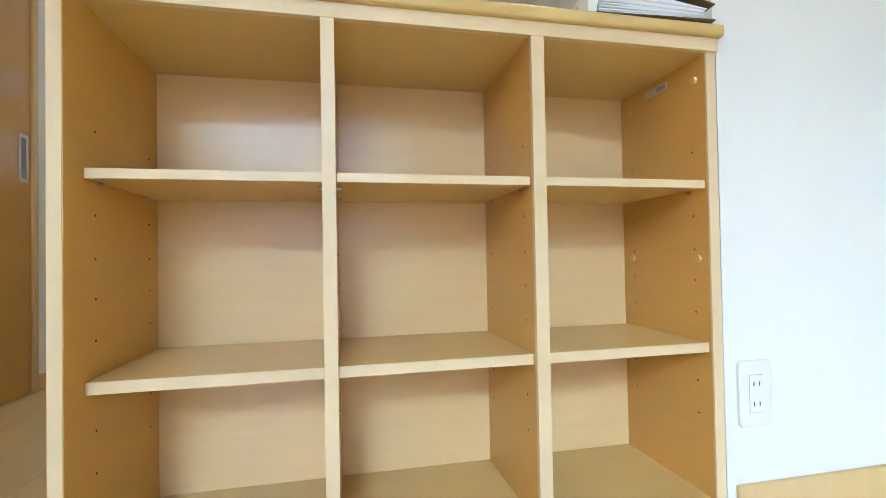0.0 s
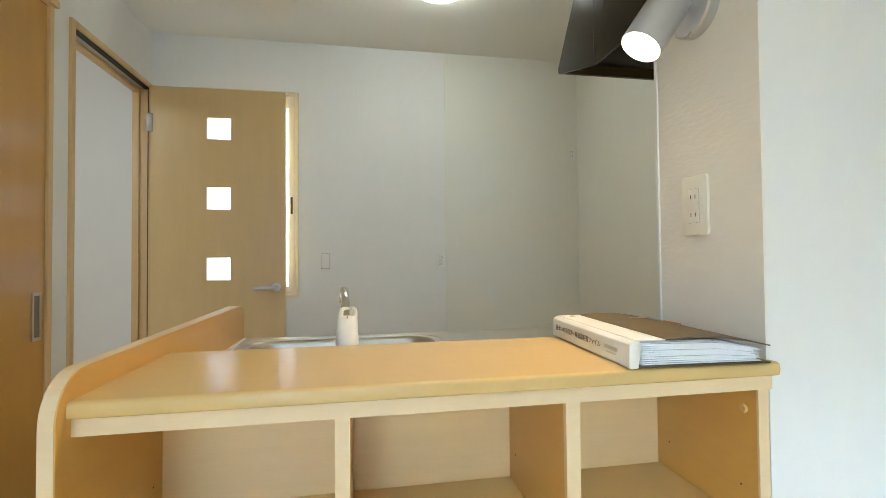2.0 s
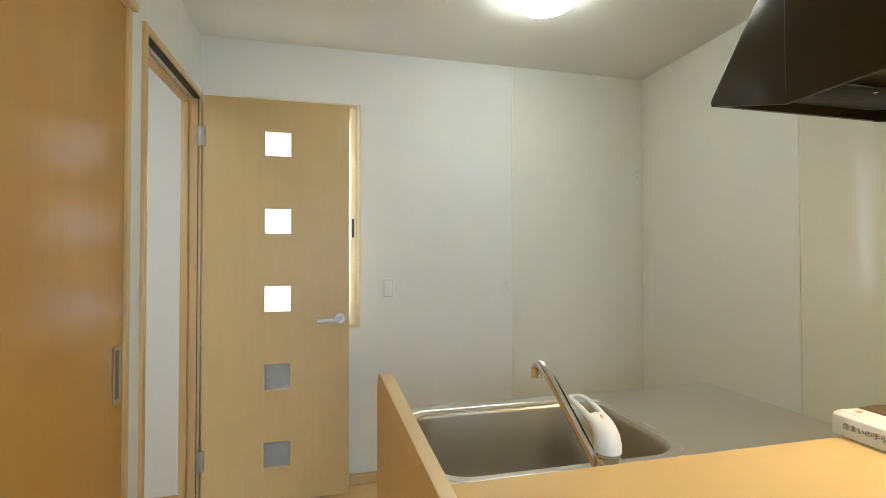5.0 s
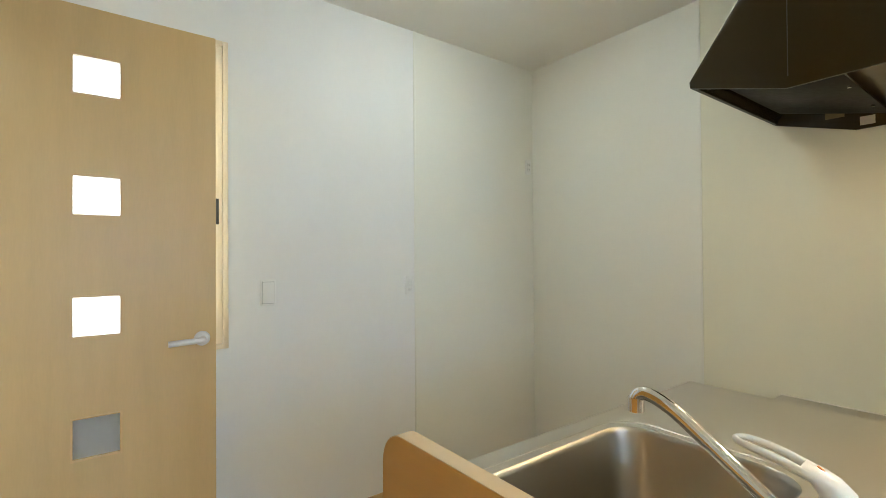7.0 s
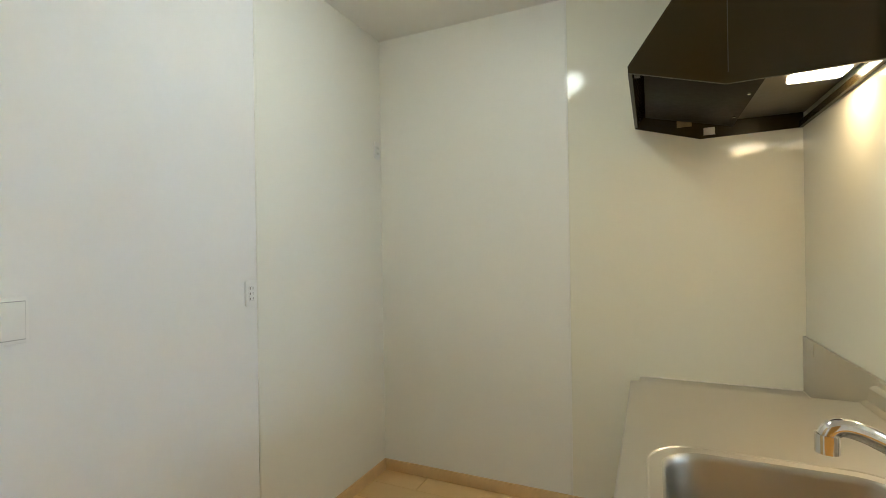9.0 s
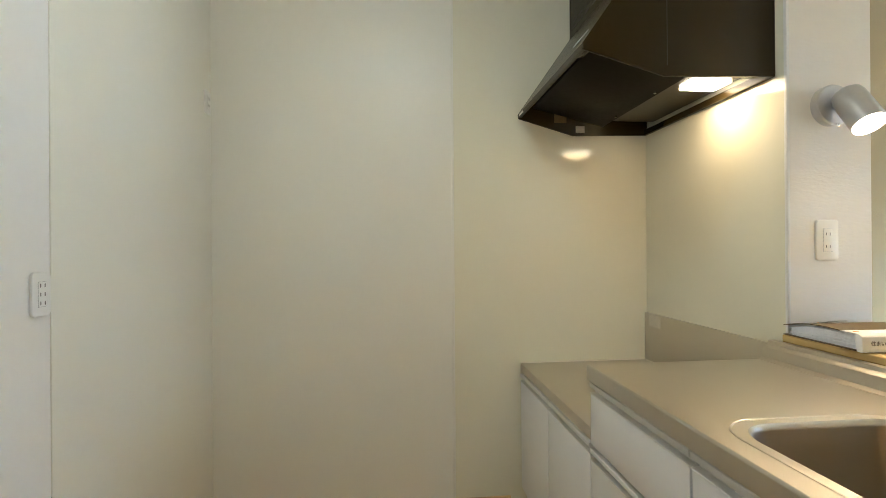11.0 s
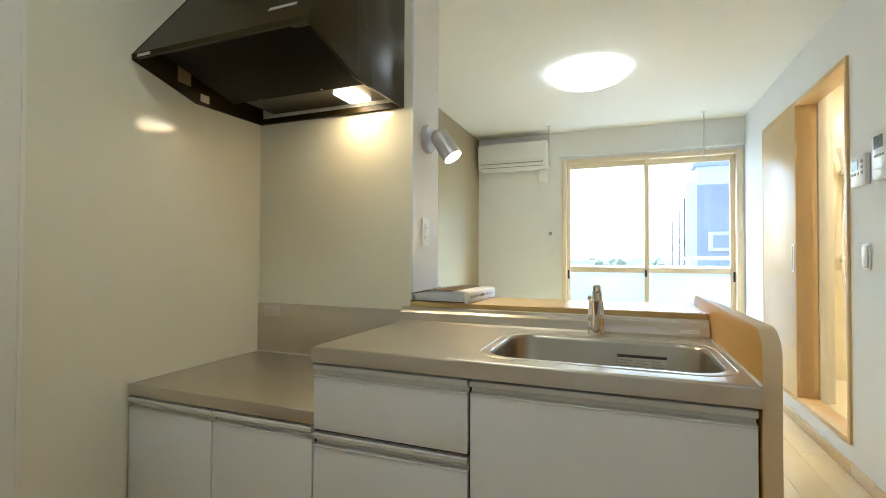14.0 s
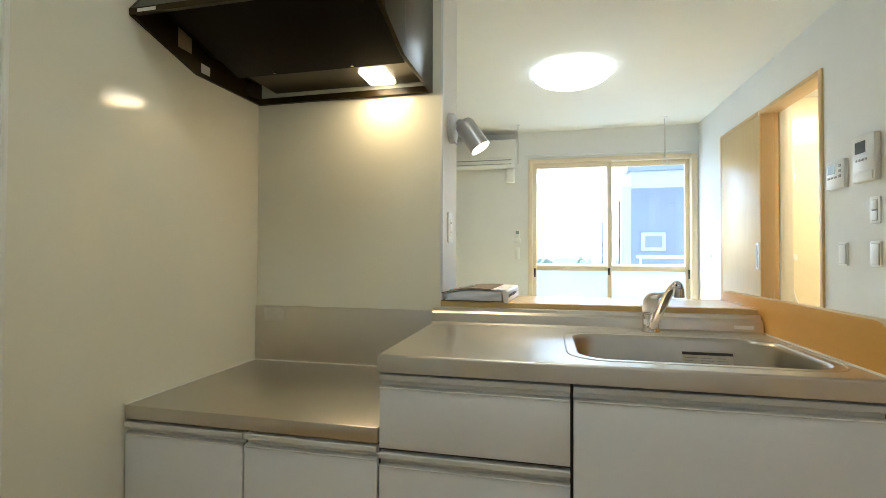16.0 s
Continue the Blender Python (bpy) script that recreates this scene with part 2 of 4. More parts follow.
def finish(name, bm, material, smooth=True):
    me = bpy.data.meshes.new(name)
    bm.to_mesh(me)
    bm.free()
    me.materials.append(material)
    if smooth:
        me.shade_smooth()
        me.set_sharp_from_angle(angle=radians(35))
    return new(name, me)


def part(name, bm, material, parent, label=""):
    ob = finish(name, bm, material)
    ob.parent = parent
    if label:
        tagged(ob, label)
    return ob


def thing(name, label, category, group="", at=(0, 0, 0)):
    ob = new(name)
    ob.empty_display_size = 0.05
    return tagged(ob, label, category, group)


def solid(name, bm, material, label, category, group=""):
    return tagged(finish(name, bm, material), label, category, group)


def setting(name, bm, material, label="", category=""):
    return tagged(finish(name, bm, material), label, category, kind="structure")


def wall_with_holes(fixed, a, b, span, height, holes):
    """Boxes of a wall between planes a and b on the fixed axis, with rectangular holes (u0, u1, z0, z1)."""
    bm = bmesh.new()
    us = sorted({span[0], span[1], *[h[0] for h in holes], *[h[1] for h in holes]})
    for u0, u1 in zip(us, us[1:]):
        mid = (u0 + u1) / 2
        cuts = sorted([(h[2], h[3]) for h in holes if h[0] < mid < h[1]])
        z = height[0]
        for c0, c1 in cuts + [(height[1], height[1])]:
            if c0 > z:
                if fixed == "x":
                    tri_box(bm, a, b, u0, u1, z, c0)
                else:
                    tri_box(bm, u0, u1, a, b, z, c0)
            z = c1
    return bm


# ---- the shell ----
XW, XE, XL2, YN, YS, ZC = -1.157, 1.392, 1.352, 2.142, -2.97, 2.335
setting("wall_north", wall_with_holes("y", YN, YN + 0.13, (-2.6, 0.513), (-0.1, ZC), [(-0.95, -0.385, 0.857, 2.017)]), WALLPAPER, "white embossed wallpaper kitchen wall", "wall")
setting("wall_north_panel", wall_with_holes("y", YN, YN + 0.13, (0.515, XE + 0.1), (-0.1, ZC), []), SATIN, "satin white kitchen wall panel", "wall")
setting("wall_west", wall_with_holes("x", XW - 0.075, XW, (YS, YN), (-0.1, ZC), [(1.44, 2.112, -0.1, 2.005), (0.44, 1.255, -0.1, 2.0), (-1.632, -0.945, 0.165, 2.02)]), WALLPAPER, "white embossed wallpaper side wall", "wall")
setting("wall_east_kitchen", boxes((XE, XE + 0.1, 1.148, YN, -0.1, ZC)), SATIN, "satin white kitchen wall panel", "wall")
setting("wall_east_stove", boxes((XE, XE + 0.1, 0.0, 1.145, -0.1, ZC)), PANEL, "glossy cream kitchen panel beside the stove", "wall")
setting("wall_east_living", boxes((XL2, XL2 + 0.1, YS, 0.0, -0.1, ZC)), ACCENT, "taupe accent wallpaper wall", "wall")
setting("wall_stub", boxes((0.645, XE, 0.0, 0.264, 0.0, ZC)), WALLPAPER, "white wallpaper partition between kitchen and living room", "wall")
setting("wall_stub_jamb", boxes((0.640, 0.645, 0.0, 0.262, 0.882, ZC)), JAMBPAPER, "ribbed wallpaper partition end", "wall")
setting("wall_stub_panel", boxes((0.644, XE, 0.264, 0.268, 0.6, ZC)), PANEL, "glossy cream panel behind the stove", "wall")
setting("trim", boxes((0.636, 0.646, 0.262, 0.271, 0.882, ZC), bev=0.001), WHITE, "white panel edge trim", "trim")
setting("wall_south", wall_with_holes("y", YS - 0.14, YS, (XW - 0.075, XL2 + 0.1), (-0.1, ZC), [(-1.125, 0.44, 0.05, 2.03)]), WALLPAPER, "white wallpaper window wall", "wall")
setting("ceiling", boxes((-2.9, 1.6, YS - 0.14, YN + 0.13, ZC, ZC + 0.12)), CEILING, "white papered ceiling", "ceiling")
floor = setting("floor", boxes((-2.9, 1.6, YS - 0.14, YN + 0.13, -0.12, -0.003)), FLOORWOOD, "pale maple plank floor", "floor")
# hall behind the hinged door
setting("wall_hall_end", boxes((-2.6, XW - 0.075, 2.125, YN, 0, ZC)), WALLPAPER, "white hall wall", "wall")
setting("wall_hall_side", boxes((-2.7, -2.6, -0.7, YN, 0, ZC)), WALLPAPER, "white hall wall", "wall")
setting("wall_hall_south", boxes((-2.6, XW - 0.075, -0.8, -0.7, -0.1, ZC)), WALLPAPER, "white hall wall", "wall")
# joint beads between panels
setting("trim_joint_north", boxes((0.508, 0.520, YN - 0.003, YN, 0.06, ZC), bev=0.001), SATIN, "pale panel joint strip", "trim")
setting("trim_joint_east", boxes((XE - 0.003, XE, 1.140, 1.152, 0.06, ZC), bev=0.001), SATIN, "pale panel joint strip", "trim")


def baseboard(x0, x1, y0, y1):
    setting("baseboard", boxes((x0, x1, y0, y1, 0.0, 0.06), bev=0.003), FRAMEWOOD, "maple baseboard", "baseboard")


baseboard(-0.42, XE, YN - 0.011, YN)
baseboard(XE - 0.011, XE, 0.9, YN - 0.011)
baseboard(XW, XW + 0.011, -0.91, -0.365)
baseboard(XW, XW + 0.011, YS, -2.345)
baseboard(XW, XW + 0.011, 1.30, 1.40)
baseboard(XW, XW + 0.011, -2.345, -0.91)
baseboard(0.662, XL2, -0.011, 0.0)
baseboard(XL2 - 0.011, XL2, YS, -0.011)
baseboard(-2.6, XW - 0.075, 2.114, 2.125)


def casing(name, y0, y1, z0, z1, w=0.028, depth=0.115, sill=False, label="maple door casing", proud=0.012, bottom=0.0):
    """A frame on the west wall round an opening; outer size given."""
    t = thing(name, label, "door frame")
    t["kind"] = "structure"
    x0, x1 = XW - depth + proud, XW + proud
    part("jamb", boxes((x0, x1, y0, y0 + w, z0, z1), bev=0.003), FRAMEWOOD, t)
    part("jamb", boxes((x0, x1, y1 - w, y1, z0, z1), bev=0.003), FRAMEWOOD, t)
    part("head", boxes((x0, x1, y0 + w, y1 - w, z1 - w, z1), bev=0.003), FRAMEWOOD, t)
    if sill:
        part("sill", boxes((x0, x1, y0 + w, y1 - w, z0, z0 + w), bev=0.003), FRAMEWOOD, t)
    return t


f1 = casing("door_frame_1", 1.405, YN - 0.004, 0.0, 2.036, depth=0.088)
part("door_seal", boxes((XW - 0.002, XW + 0.001, YN - 0.036, YN - 0.0325, 0.01, 2.007)), GASKET, f1)
part("head_seal", boxes((XW - 0.020, XW + 0.004, 1.434, YN - 0.033, 2.000, 2.0075)), DARK, f1)
part("door_stop", boxes((XW - 0.0755, XW - 0.042, 1.433, 1.445, 0.0, 2.0), (XW - 0.0755, XW - 0.042, YN - 0.045, YN - 0.0325, 0.0, 2.0), (XW - 0.0755, XW - 0.042, 1.445, YN - 0.045, 1.980, 2.0), bev=0.002), FRAMEWOOD, f1)
f2 = casing("door_frame_2", 0.42, 1.298, 0.0, 2.036)
part("track", boxes((XW + 0.012, XW + 0.030, -0.36, 1.298, 2.010, 2.036), bev=0.002), FRAMEWOOD, f2)
part("wall_stile", boxes((XW, XW + 0.014, -0.36, -0.335, 0.0, 2.010), bev=0.002), FRAMEWOOD, f2)
f3 = casing("door_frame_3", -1.66, -0.915, 0.146, 2.047, sill=True)
part("head_run", boxes((XW, XW + 0.014, -2.36, -1.66, 2.022, 2.047), bev=0.002), FRAMEWOOD, f3)
part("wall_stile", boxes((XW, XW + 0.014, -2.36, -2.335, 0.146, 2.022), bev=0.002), FRAMEWOOD, f3)
part("sill_run", boxes((XW, XW + 0.014, -2.335, -1.66, 0.146, 0.168), bev=0.002), FRAMEWOOD, f3)


def recess_pull(parent, x, y0, y1, z0, z1):
    p = part("pull", boxes((x, x + 0.003, y0, y1, z0, z0 + 0.012), (x, x + 0.003, y0, y1, z1 - 0.012, z1), (x, x + 0.003, y0, y0 + 0.009, z0 + 0.012, z1 - 0.012), (x, x + 0.003, y1 - 0.009, y1, z0 + 0.012, z1 - 0.012)), NICKEL, parent, "satin nickel recessed pull")
    part("recess", boxes((x, x + 0.001, y0 + 0.009, y1 - 0.009, z0 + 0.012, z1 - 0.012)), RECESS, p)


d = thing("sliding_door", "honey maple sliding door, closed, with recessed pull", "door")
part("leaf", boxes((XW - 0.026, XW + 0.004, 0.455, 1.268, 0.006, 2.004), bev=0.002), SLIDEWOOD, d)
recess_pull(d, XW + 0.0045, 1.200, 1.247, 0.772, 0.945)
part("top_gap", boxes((XW - 0.02, XW + 0.002, 0.455, 1.268, 2.0045, 2.0075)), DARK, d)
d = thing("sliding_door", "pale maple bathroom sliding door, half open", "door")
part("leaf", boxes((XW + 0.001, XW + 0.013, -2.333, -1.636, 0.170, 2.020), bev=0.002), DOORWOOD, d)
recess_pull(d, XW + 0.0135, -1.695, -1.655, 0.96, 1.14)

# ---- hinged door standing open before the north wall ----
d = thing("door", "maple veneer door with five square frosted panes, standing open", "door")
DX0, DX1, DY0, DY1 = -1.118, -0.427, 2.042, 2.078
PANES = [(1.719, 1.841), (1.332, 1.457), (0.944, 1.071), (0.557, 0.687), (0.175, 0.304)]
part("leaf", wall_with_holes("y", DY0, DY1, (DX0, DX1), (0.01, 2.0), [(-0.839, -0.713, a, b) for a, b in PANES]), DOORWOOD, d)
for a, b in PANES:
    g = part("pane", boxes((-0.839, -0.713, DY0 + 0.014, DY0 + 0.020, a, b)), FROST, d, "frosted glass pane")
    g.visible_shadow = False
    part("pane_bead", boxes((-0.843, -0.837, DY0 - 0.002, DY0 + 0.012, a - 0.004, b + 0.004), (-0.715, -0.709, DY0 - 0.002, DY0 + 0.012, a - 0.004, b + 0.004), (-0.837, -0.715, DY0 - 0.002, DY0 + 0.012, a - 0.004, a + 0.002), (-0.837, -0.715, DY0 - 0.002, DY0 + 0.012, b - 0.002, b + 0.004)), FRAMEWOOD, d)
hb = lathe([(0.026, 0), (0.026, 0.006), (0.022, 0.010)], (0, 0, 0), seg=28)
bmesh.ops.transform(hb, verts=hb.verts, matrix=pose(-0.473, DY0, 0.902, 90))
hr = part("rosette", hb, HANDLE, d)
part("lever", tube(spline([(-0.473, DY0 - 0.006, 0.902), (-0.474, DY0 - 0.040, 0.902), (-0.490, DY0 - 0.050, 0.902), (-0.540, DY0 - 0.052, 0.901), (-0.583, DY0 - 0.050, 0.899)], 5), 0.0105), HANDLE, d, "pale satin lever handle")
for z in (1.80, 0.24):
    part("hinge", boxes((DX0 - 0.022, DX0 + 0.012, DY0 - 0.004, DY0 + 0.004, z - 0.05, z + 0.05), bev=0.002), HINGE, d)

# ---- narrow window in the north wall ----
w = thing("window_1", "narrow sliding window with wood-tone frame behind the door", "window")
w["kind"] = "structure"
part("casing", boxes((-0.385, -0.365, YN - 0.009, YN + 0.09, 0.837, 2.037), (-0.97, -0.95, YN - 0.010, YN + 0.09, 0.837, 2.037), (-0.95, -0.385, YN - 0.010, YN + 0.09, 2.017, 2.037), (-0.95, -0.385, YN - 0.010, YN + 0.09, 0.837, 0.857), bev=0.002), SASH, w)
part("sash", boxes((-0.422, -0.3855, YN - 0.006, YN + 0.03, 0.8575, 2.0165), (-0.95, -0.90, YN + 0.002, YN + 0.03, 0.859, 2.015), (-0.90, -0.422, YN + 0.002, YN + 0.03, 1.945, 2.015), (-0.90, -0.422, YN + 0.002, YN + 0.03, 0.859, 0.90), bev=0.003), SASH, w)
part("latch", boxes((-0.411, -0.399, YN - 0.009, YN - 0.004, 1.32, 1.42), bev=0.002), DARK, w)
g = part("pane", boxes((-0.90, -0.422, YN + 0.016, YN + 0.021, 0.90, 1.945)), FROST, w)
g.visible_shadow = False

# ---- living room window ----
w = thing("window_2", "wide sliding balcony window with wood-tone frame", "window")
w["kind"] = "structure"
part("casing", boxes((0.412, 0.458, YS - 0.09, YS + 0.012, 0.03, 2.05), (-1.143, -1.092, YS - 0.09, YS + 0.012, 0.03, 2.05), (-1.092, 0.412, YS - 0.09, YS + 0.012, 2.005, 2.05), (-1.092, 0.412, YS - 0.09, YS + 0.012, 0.03, 0.06), bev=0.003), SASH, w)


def sash_leaf(x0, x1, y):
    s = part("sash", boxes((x0, x0 + 0.04, y, y + 0.03, 0.06, 2.005), (x1 - 0.04, x1, y, y + 0.03, 0.06, 2.005), (x0 + 0.04, x1 - 0.04, y, y + 0.03, 1.953, 2.005), (x0 + 0.04, x1 - 0.04, y, y + 0.03, 0.898, 0.952), (x0 + 0.04, x1 - 0.04, y, y + 0.03, 0.06, 0.12), bev=0.003), SASH, w)
    a = part("pane", boxes((x0 + 0.04, x1 - 0.04, y + 0.012, y + 0.017, 0.952, 1.953)), CLEAR, s)
    b = part("lower_pane", boxes((x0 + 0.04, x1 - 0.04, y + 0.012, y + 0.017, 0.12, 0.898)), FROST_LOW, s, "frosted lower pane")
    a.visible_shadow = b.visible_shadow = False


sash_leaf(-0.365, 0.411, YS - 0.045)
sash_leaf(-1.091, -0.318, YS - 0.085)
part("crescent_lock", boxes((-0.345, -0.328, YS - 0.015, YS - 0.002, 0.86, 0.93), bev=0.004), DARK, w)
for x in (0.392, -1.075):
    part("finger_pull", boxes((x - 0.009, x + 0.009, YS - 0.016, YS - 0.012, 0.83, 0.92), bev=0.002), DARK, w)
c = thing("curtain_rail", "slim white curtain rail above the window", "curtain rail")
part("track", boxes((-1.15, 0.49, YS + 0.035, YS + 0.052, 2.068, 2.084), bev=0.003), WHITE, c)
for x in (-1.12, -0.35, 0.46):
    part("bracket", boxes((x - 0.012, x + 0.012, YS, YS + 0.058, 2.084, 2.096), bev=0.002), WHITE, c)

# ---- outside ----
setting("ground", boxes((-220, 220, -400, 200, -3.4, -3.2)), GROUND, "far ground", "ground")
setting("balcony_floor", boxes((-2.6, 2.6, -4.05, YS - 0.14, -0.25, -0.03)), CONCRETE, "concrete balcony floor", "balcony")
b = thing("balcony_railing", "white metal balcony railing with solid panel", "railing")
part("panel", boxes((-2.6, 2.6, -4.03, -3.99, -0.03, 0.93)), FACADE_PALE, b)
part("cap", boxes((-2.6, 2.6, -4.05, -3.97, 0.93, 0.955), bev=0.004), WHITE, b)
part("handrail", rod((-2.6, -3.98, 1.042), (-0.78, -3.98, 1.042), 0.016), WHITE, b)
for i in range(4):
    part("post", rod((-2.5 + i * 0.56, -3.98, 0.955), (-2.5 + i * 0.56, -3.98, 1.042), 0.010), WHITE, b)
h = thing("neighbour_house", "grey sided neighbouring house with pale trim", "house")
part("wall", boxes((-7.0, -1.72, -10.5, -10, -3.2, 2.71)), FACADE, h)
part("upper_wall", boxes((-7.0, -1.72, -10.5, -9.99, 2.71, 3.12)), FACADE_PALE, h)
part("roof", boxes((-7.4, -1.63, -10.5, -9.9, 3.12, 3.30)), FACADE, h)
for i in range(6):
    z = 2.25 + i * 0.075
    part("louvre", boxes((-2.9, -1.75, -9.998, -9.988, z, z + 0.03)), FACADE, h)
wi = part("window", boxes((-2.49, -1.94, -9.99, -9.94, 1.19, 1.63), bev=0.01), FACADE_PALE, h)
part("pane", boxes((-2.40, -2.03, -9.939, -9.93, 1.27, 1.55)), FACADE, wi)
# Side wall painted pale for the sun on it.
part("sunlit_side_wall", prism([(-1.50, -10.0), (-1.72, -10.0), (-3.4, -31), (-2.70, -31)], "z", -3.2, 2.78), FACADE_PALE, h)
for a, c2 in ((0.015, 0.058), (0.137, 0.241), (0.361, 0.550)):
    q = [(-1.50 - 1.2 * t + 0.03, -10 - 21 * t) for t in (a, c2)]
    ws = part("side_window", prism([q[0], q[1], (q[1][0] - 0.06, q[1][1]), (q[0][0] - 0.06, q[0][1])], "z", -0.6, 2.45), GLASSDARK, h)
    part("mullion", prism([(p[0] + 0.02, p[1]) for p in q] + [(p[0] - 0.02, p[1]) for p in q[::-1]], "z", 1.35, 1.43), FACADE_PALE, ws)
random.seed(4)
bm = bmesh.new()
for i in range(150):
    x, y = random.uniform(-14, 34), random.uniform(-150, -110)
    r = random.uniform(0.4, 1.3)
    bmesh.ops.create_icosphere(bm, subdivisions=1, radius=r, matrix=Matrix.Translation((x, y, -3.2 + r * 1.4 + random.uniform(0.0, 1.6))) @ Matrix.Diagonal((1.3, 1, random.uniform(0.6, 1.3), 1)))
for v in bm.verts:
    v.co += 0.5 * noise.noise_vector(v.co * 0.9)
tagged(finish("far_trees", bm, FOLIAGE, False), "far line of green trees", "trees", kind="stuff")
bm = bmesh.new()
for i in range(14):
    x, y = -18 + i * 4 + random.uniform(-1, 1), random.uniform(-110, -90)
    tri_box(bm, x, x + random.uniform(3, 6), y, y + 6, -3.2, random.uniform(-1.5, 0.9))
tagged(finish("far_houses", bm, FACADE_PALE, False), "far pale houses", "houses", kind="stuff")

# ---- bathroom beyond the half-open door ----
setting("wall_bath", boxes((-2.9, XW - 0.076, -2.45, -2.36, -0.1, ZC), (-2.9, -2.8, -2.36, -0.9, -0.1, ZC), (-2.8, XW - 0.076, -0.9, -0.82, -0.1, ZC)), BATHWALL, "cream bathroom wall panel", "wall")
setting("floor_bath", boxes((-2.8, XW - 0.075, -2.36, -0.9, -0.005, 0.15)), BATHWALL, "cream bathroom floor", "floor")
s = thing("shower", "white hand shower on a rail with hose", "shower")
sx, sy = -1.655, -2.345
part("slide_bar", rod((sx, sy, 1.05), (sx, sy, 1.85), 0.009), WHITE, s)
part("holder", boxes((sx - 0.02, sx + 0.02, sy - 0.01, sy + 0.03, 1.66, 1.71), bev=0.004), WHITE, s)
part("head", rod((sx, sy + 0.03, 1.64), (sx + 0.05, sy + 0.08, 1.86), 0.012, 0.03), WHITE, s)
part("hose", tube(spline([(sx, sy + 0.03, 1.64), (sx + 0.03, sy + 0.03, 1.2), (sx, sy + 0.03, 0.75), (sx - 0.12, sy + 0.03, 0.55), (sx - 0.28, sy + 0.03, 0.5)], 6), 0.007), WHITE, s)
part("lower_bracket", boxes((sx - 0.03, sx + 0.03, sy - 0.01, sy + 0.025, 1.02, 1.07), bev=0.004), WHITE, s)
u = thing("bath_door_frame", "cream bathroom door frame behind the sliding door", "door frame")
u["kind"] = "structure"
part("jamb", boxes((-1.315, -1.262, -1.665, -1.622, 0.151, 2.16), bev=0.004), IVORY, u)
part("inner_lip", boxes((-1.345, -1.235, -1.70, -1.642, 0.151, 2.16), bev=0.003), IVORY, u)
part("head", boxes((-1.315, -1.262, -1.622, -0.93, 2.10, 2.16), bev=0.004), IVORY, u)
c = thing("bath_shelf_column", "cream bathroom corner shelf column", "shelf")
part("column", boxes((-1.50, -1.40, -2.36, -2.32, 0.15, 1.75), bev=0.01), IVORY, c)
for z in (0.45, 0.95, 1.35):
    part("shelf", boxes((-1.52, -1.38, -2.32, -2.22, z, z + 0.015), bev=0.004), IVORY, c)

# ---- peninsula: open shelves facing the living room ----
PX0, PX1 = -0.386, -0.366


def end_profile():
    pts = [(-0.040, 0.0), (0.853, 0.0)]
    for k in range(9):
        t = radians(90 * k / 8)
        pts.append((0.853 - 0.055 + 0.055 * math.cos(t), 0.917 - 0.055 + 0.055 * math.sin(t)))
    for k in range(11):
        t = radians(90 + 90 * k / 10)
        pts.append((-0.040 + 0.06 + 0.06 * math.cos(t), 0.917 - 0.06 + 0.06 * math.sin(t)))
    return pts


e = thing("end_panel", "maple peninsula end panel with rounded corners", "panel")
bm = prism(end_profile(), "x", PX0, PX1, bev=0.002)
for v in bm.verts:
    if v.co.x < -0.376:
        v.co.x -= 0.014 * (v.co.y + 0.04) / 0.9
part("panel", bm, MAPLE_SHADED, e)
edge = end_profile()
bm = bmesh.new()
rim = [(p, Vector(p)) for p in edge[1:] + [edge[0]]]
prev = None
for (y, z), v in rim:
    off = Vector((y - 0.4, z - 0.46)).normalized() * 0.0012
    a = bm.verts.new((PX0 + 0.0015 - 0.014 * (y + 0.04) / 0.9, y + off.x, z + off.y))
    b2 = bm.verts.new((PX1 - 0.0015, y + off.x, z + off.y))
    if prev:
        bm.faces.new((prev[0], prev[1], b2, a))
    prev = (a, b2)
bmesh.ops.recalc_face_normals(bm, faces=bm.faces)
bmesh.ops.solidify(bm, geom=bm.faces[:], thickness=0.0008)
part("edge_band", bm, EDGE, e, "cream edge band")

s = thing("bookshelf", "open maple shelf unit with nine compartments, empty", "shelf")
SB, ST = 0.258, 0.860
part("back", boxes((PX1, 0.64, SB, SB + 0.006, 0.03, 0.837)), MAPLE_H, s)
part("side", boxes((0.621, 0.6395, 0.001, SB, 0.0, 0.837)), MAPLE_SHADED, s)
part("side_edge", boxes((0.6205, 0.640, -0.0032, 0.001, 0.0, 0.837)), EDGE, s)
part("top", boxes((PX1, 0.64, 0.001, SB, 0.837, ST)), MAPLE_BOARD, s)
part("top_edge", boxes((PX1, 0.640, -0.0105, 0.001, 0.837, ST)), EDGE, s)
part("bottom", boxes((PX1, 0.621, 0.004, SB, 0.018, 0.036)), MAPLE_BOARD, s)
part("bottom_edge", boxes((PX1, 0.621, 0.002, 0.004, 0.018, 0.036)), EDGE, s)
part("plinth", boxes((PX1, 0.621, 0.03, 0.045, 0.0, 0.018)), MAPLE_SHADED, s)
BAYS = [(PX1, -0.050), (-0.030, 0.284), (0.306, 0.621)]
for x0, x1 in ((-0.050, -0.030), (0.284, 0.306)):
    # Dividers and side darker than the back, shade put into the base colour.
    dv = part("divider", boxes((x0, x1, 0.0005, SB, 0.036, 0.837)), MAPLE_SHADED, s)
    part("divider_edge", boxes((x0, x1, -0.0090, 0.0005, 0.036, 0.837)), EDGE, dv)
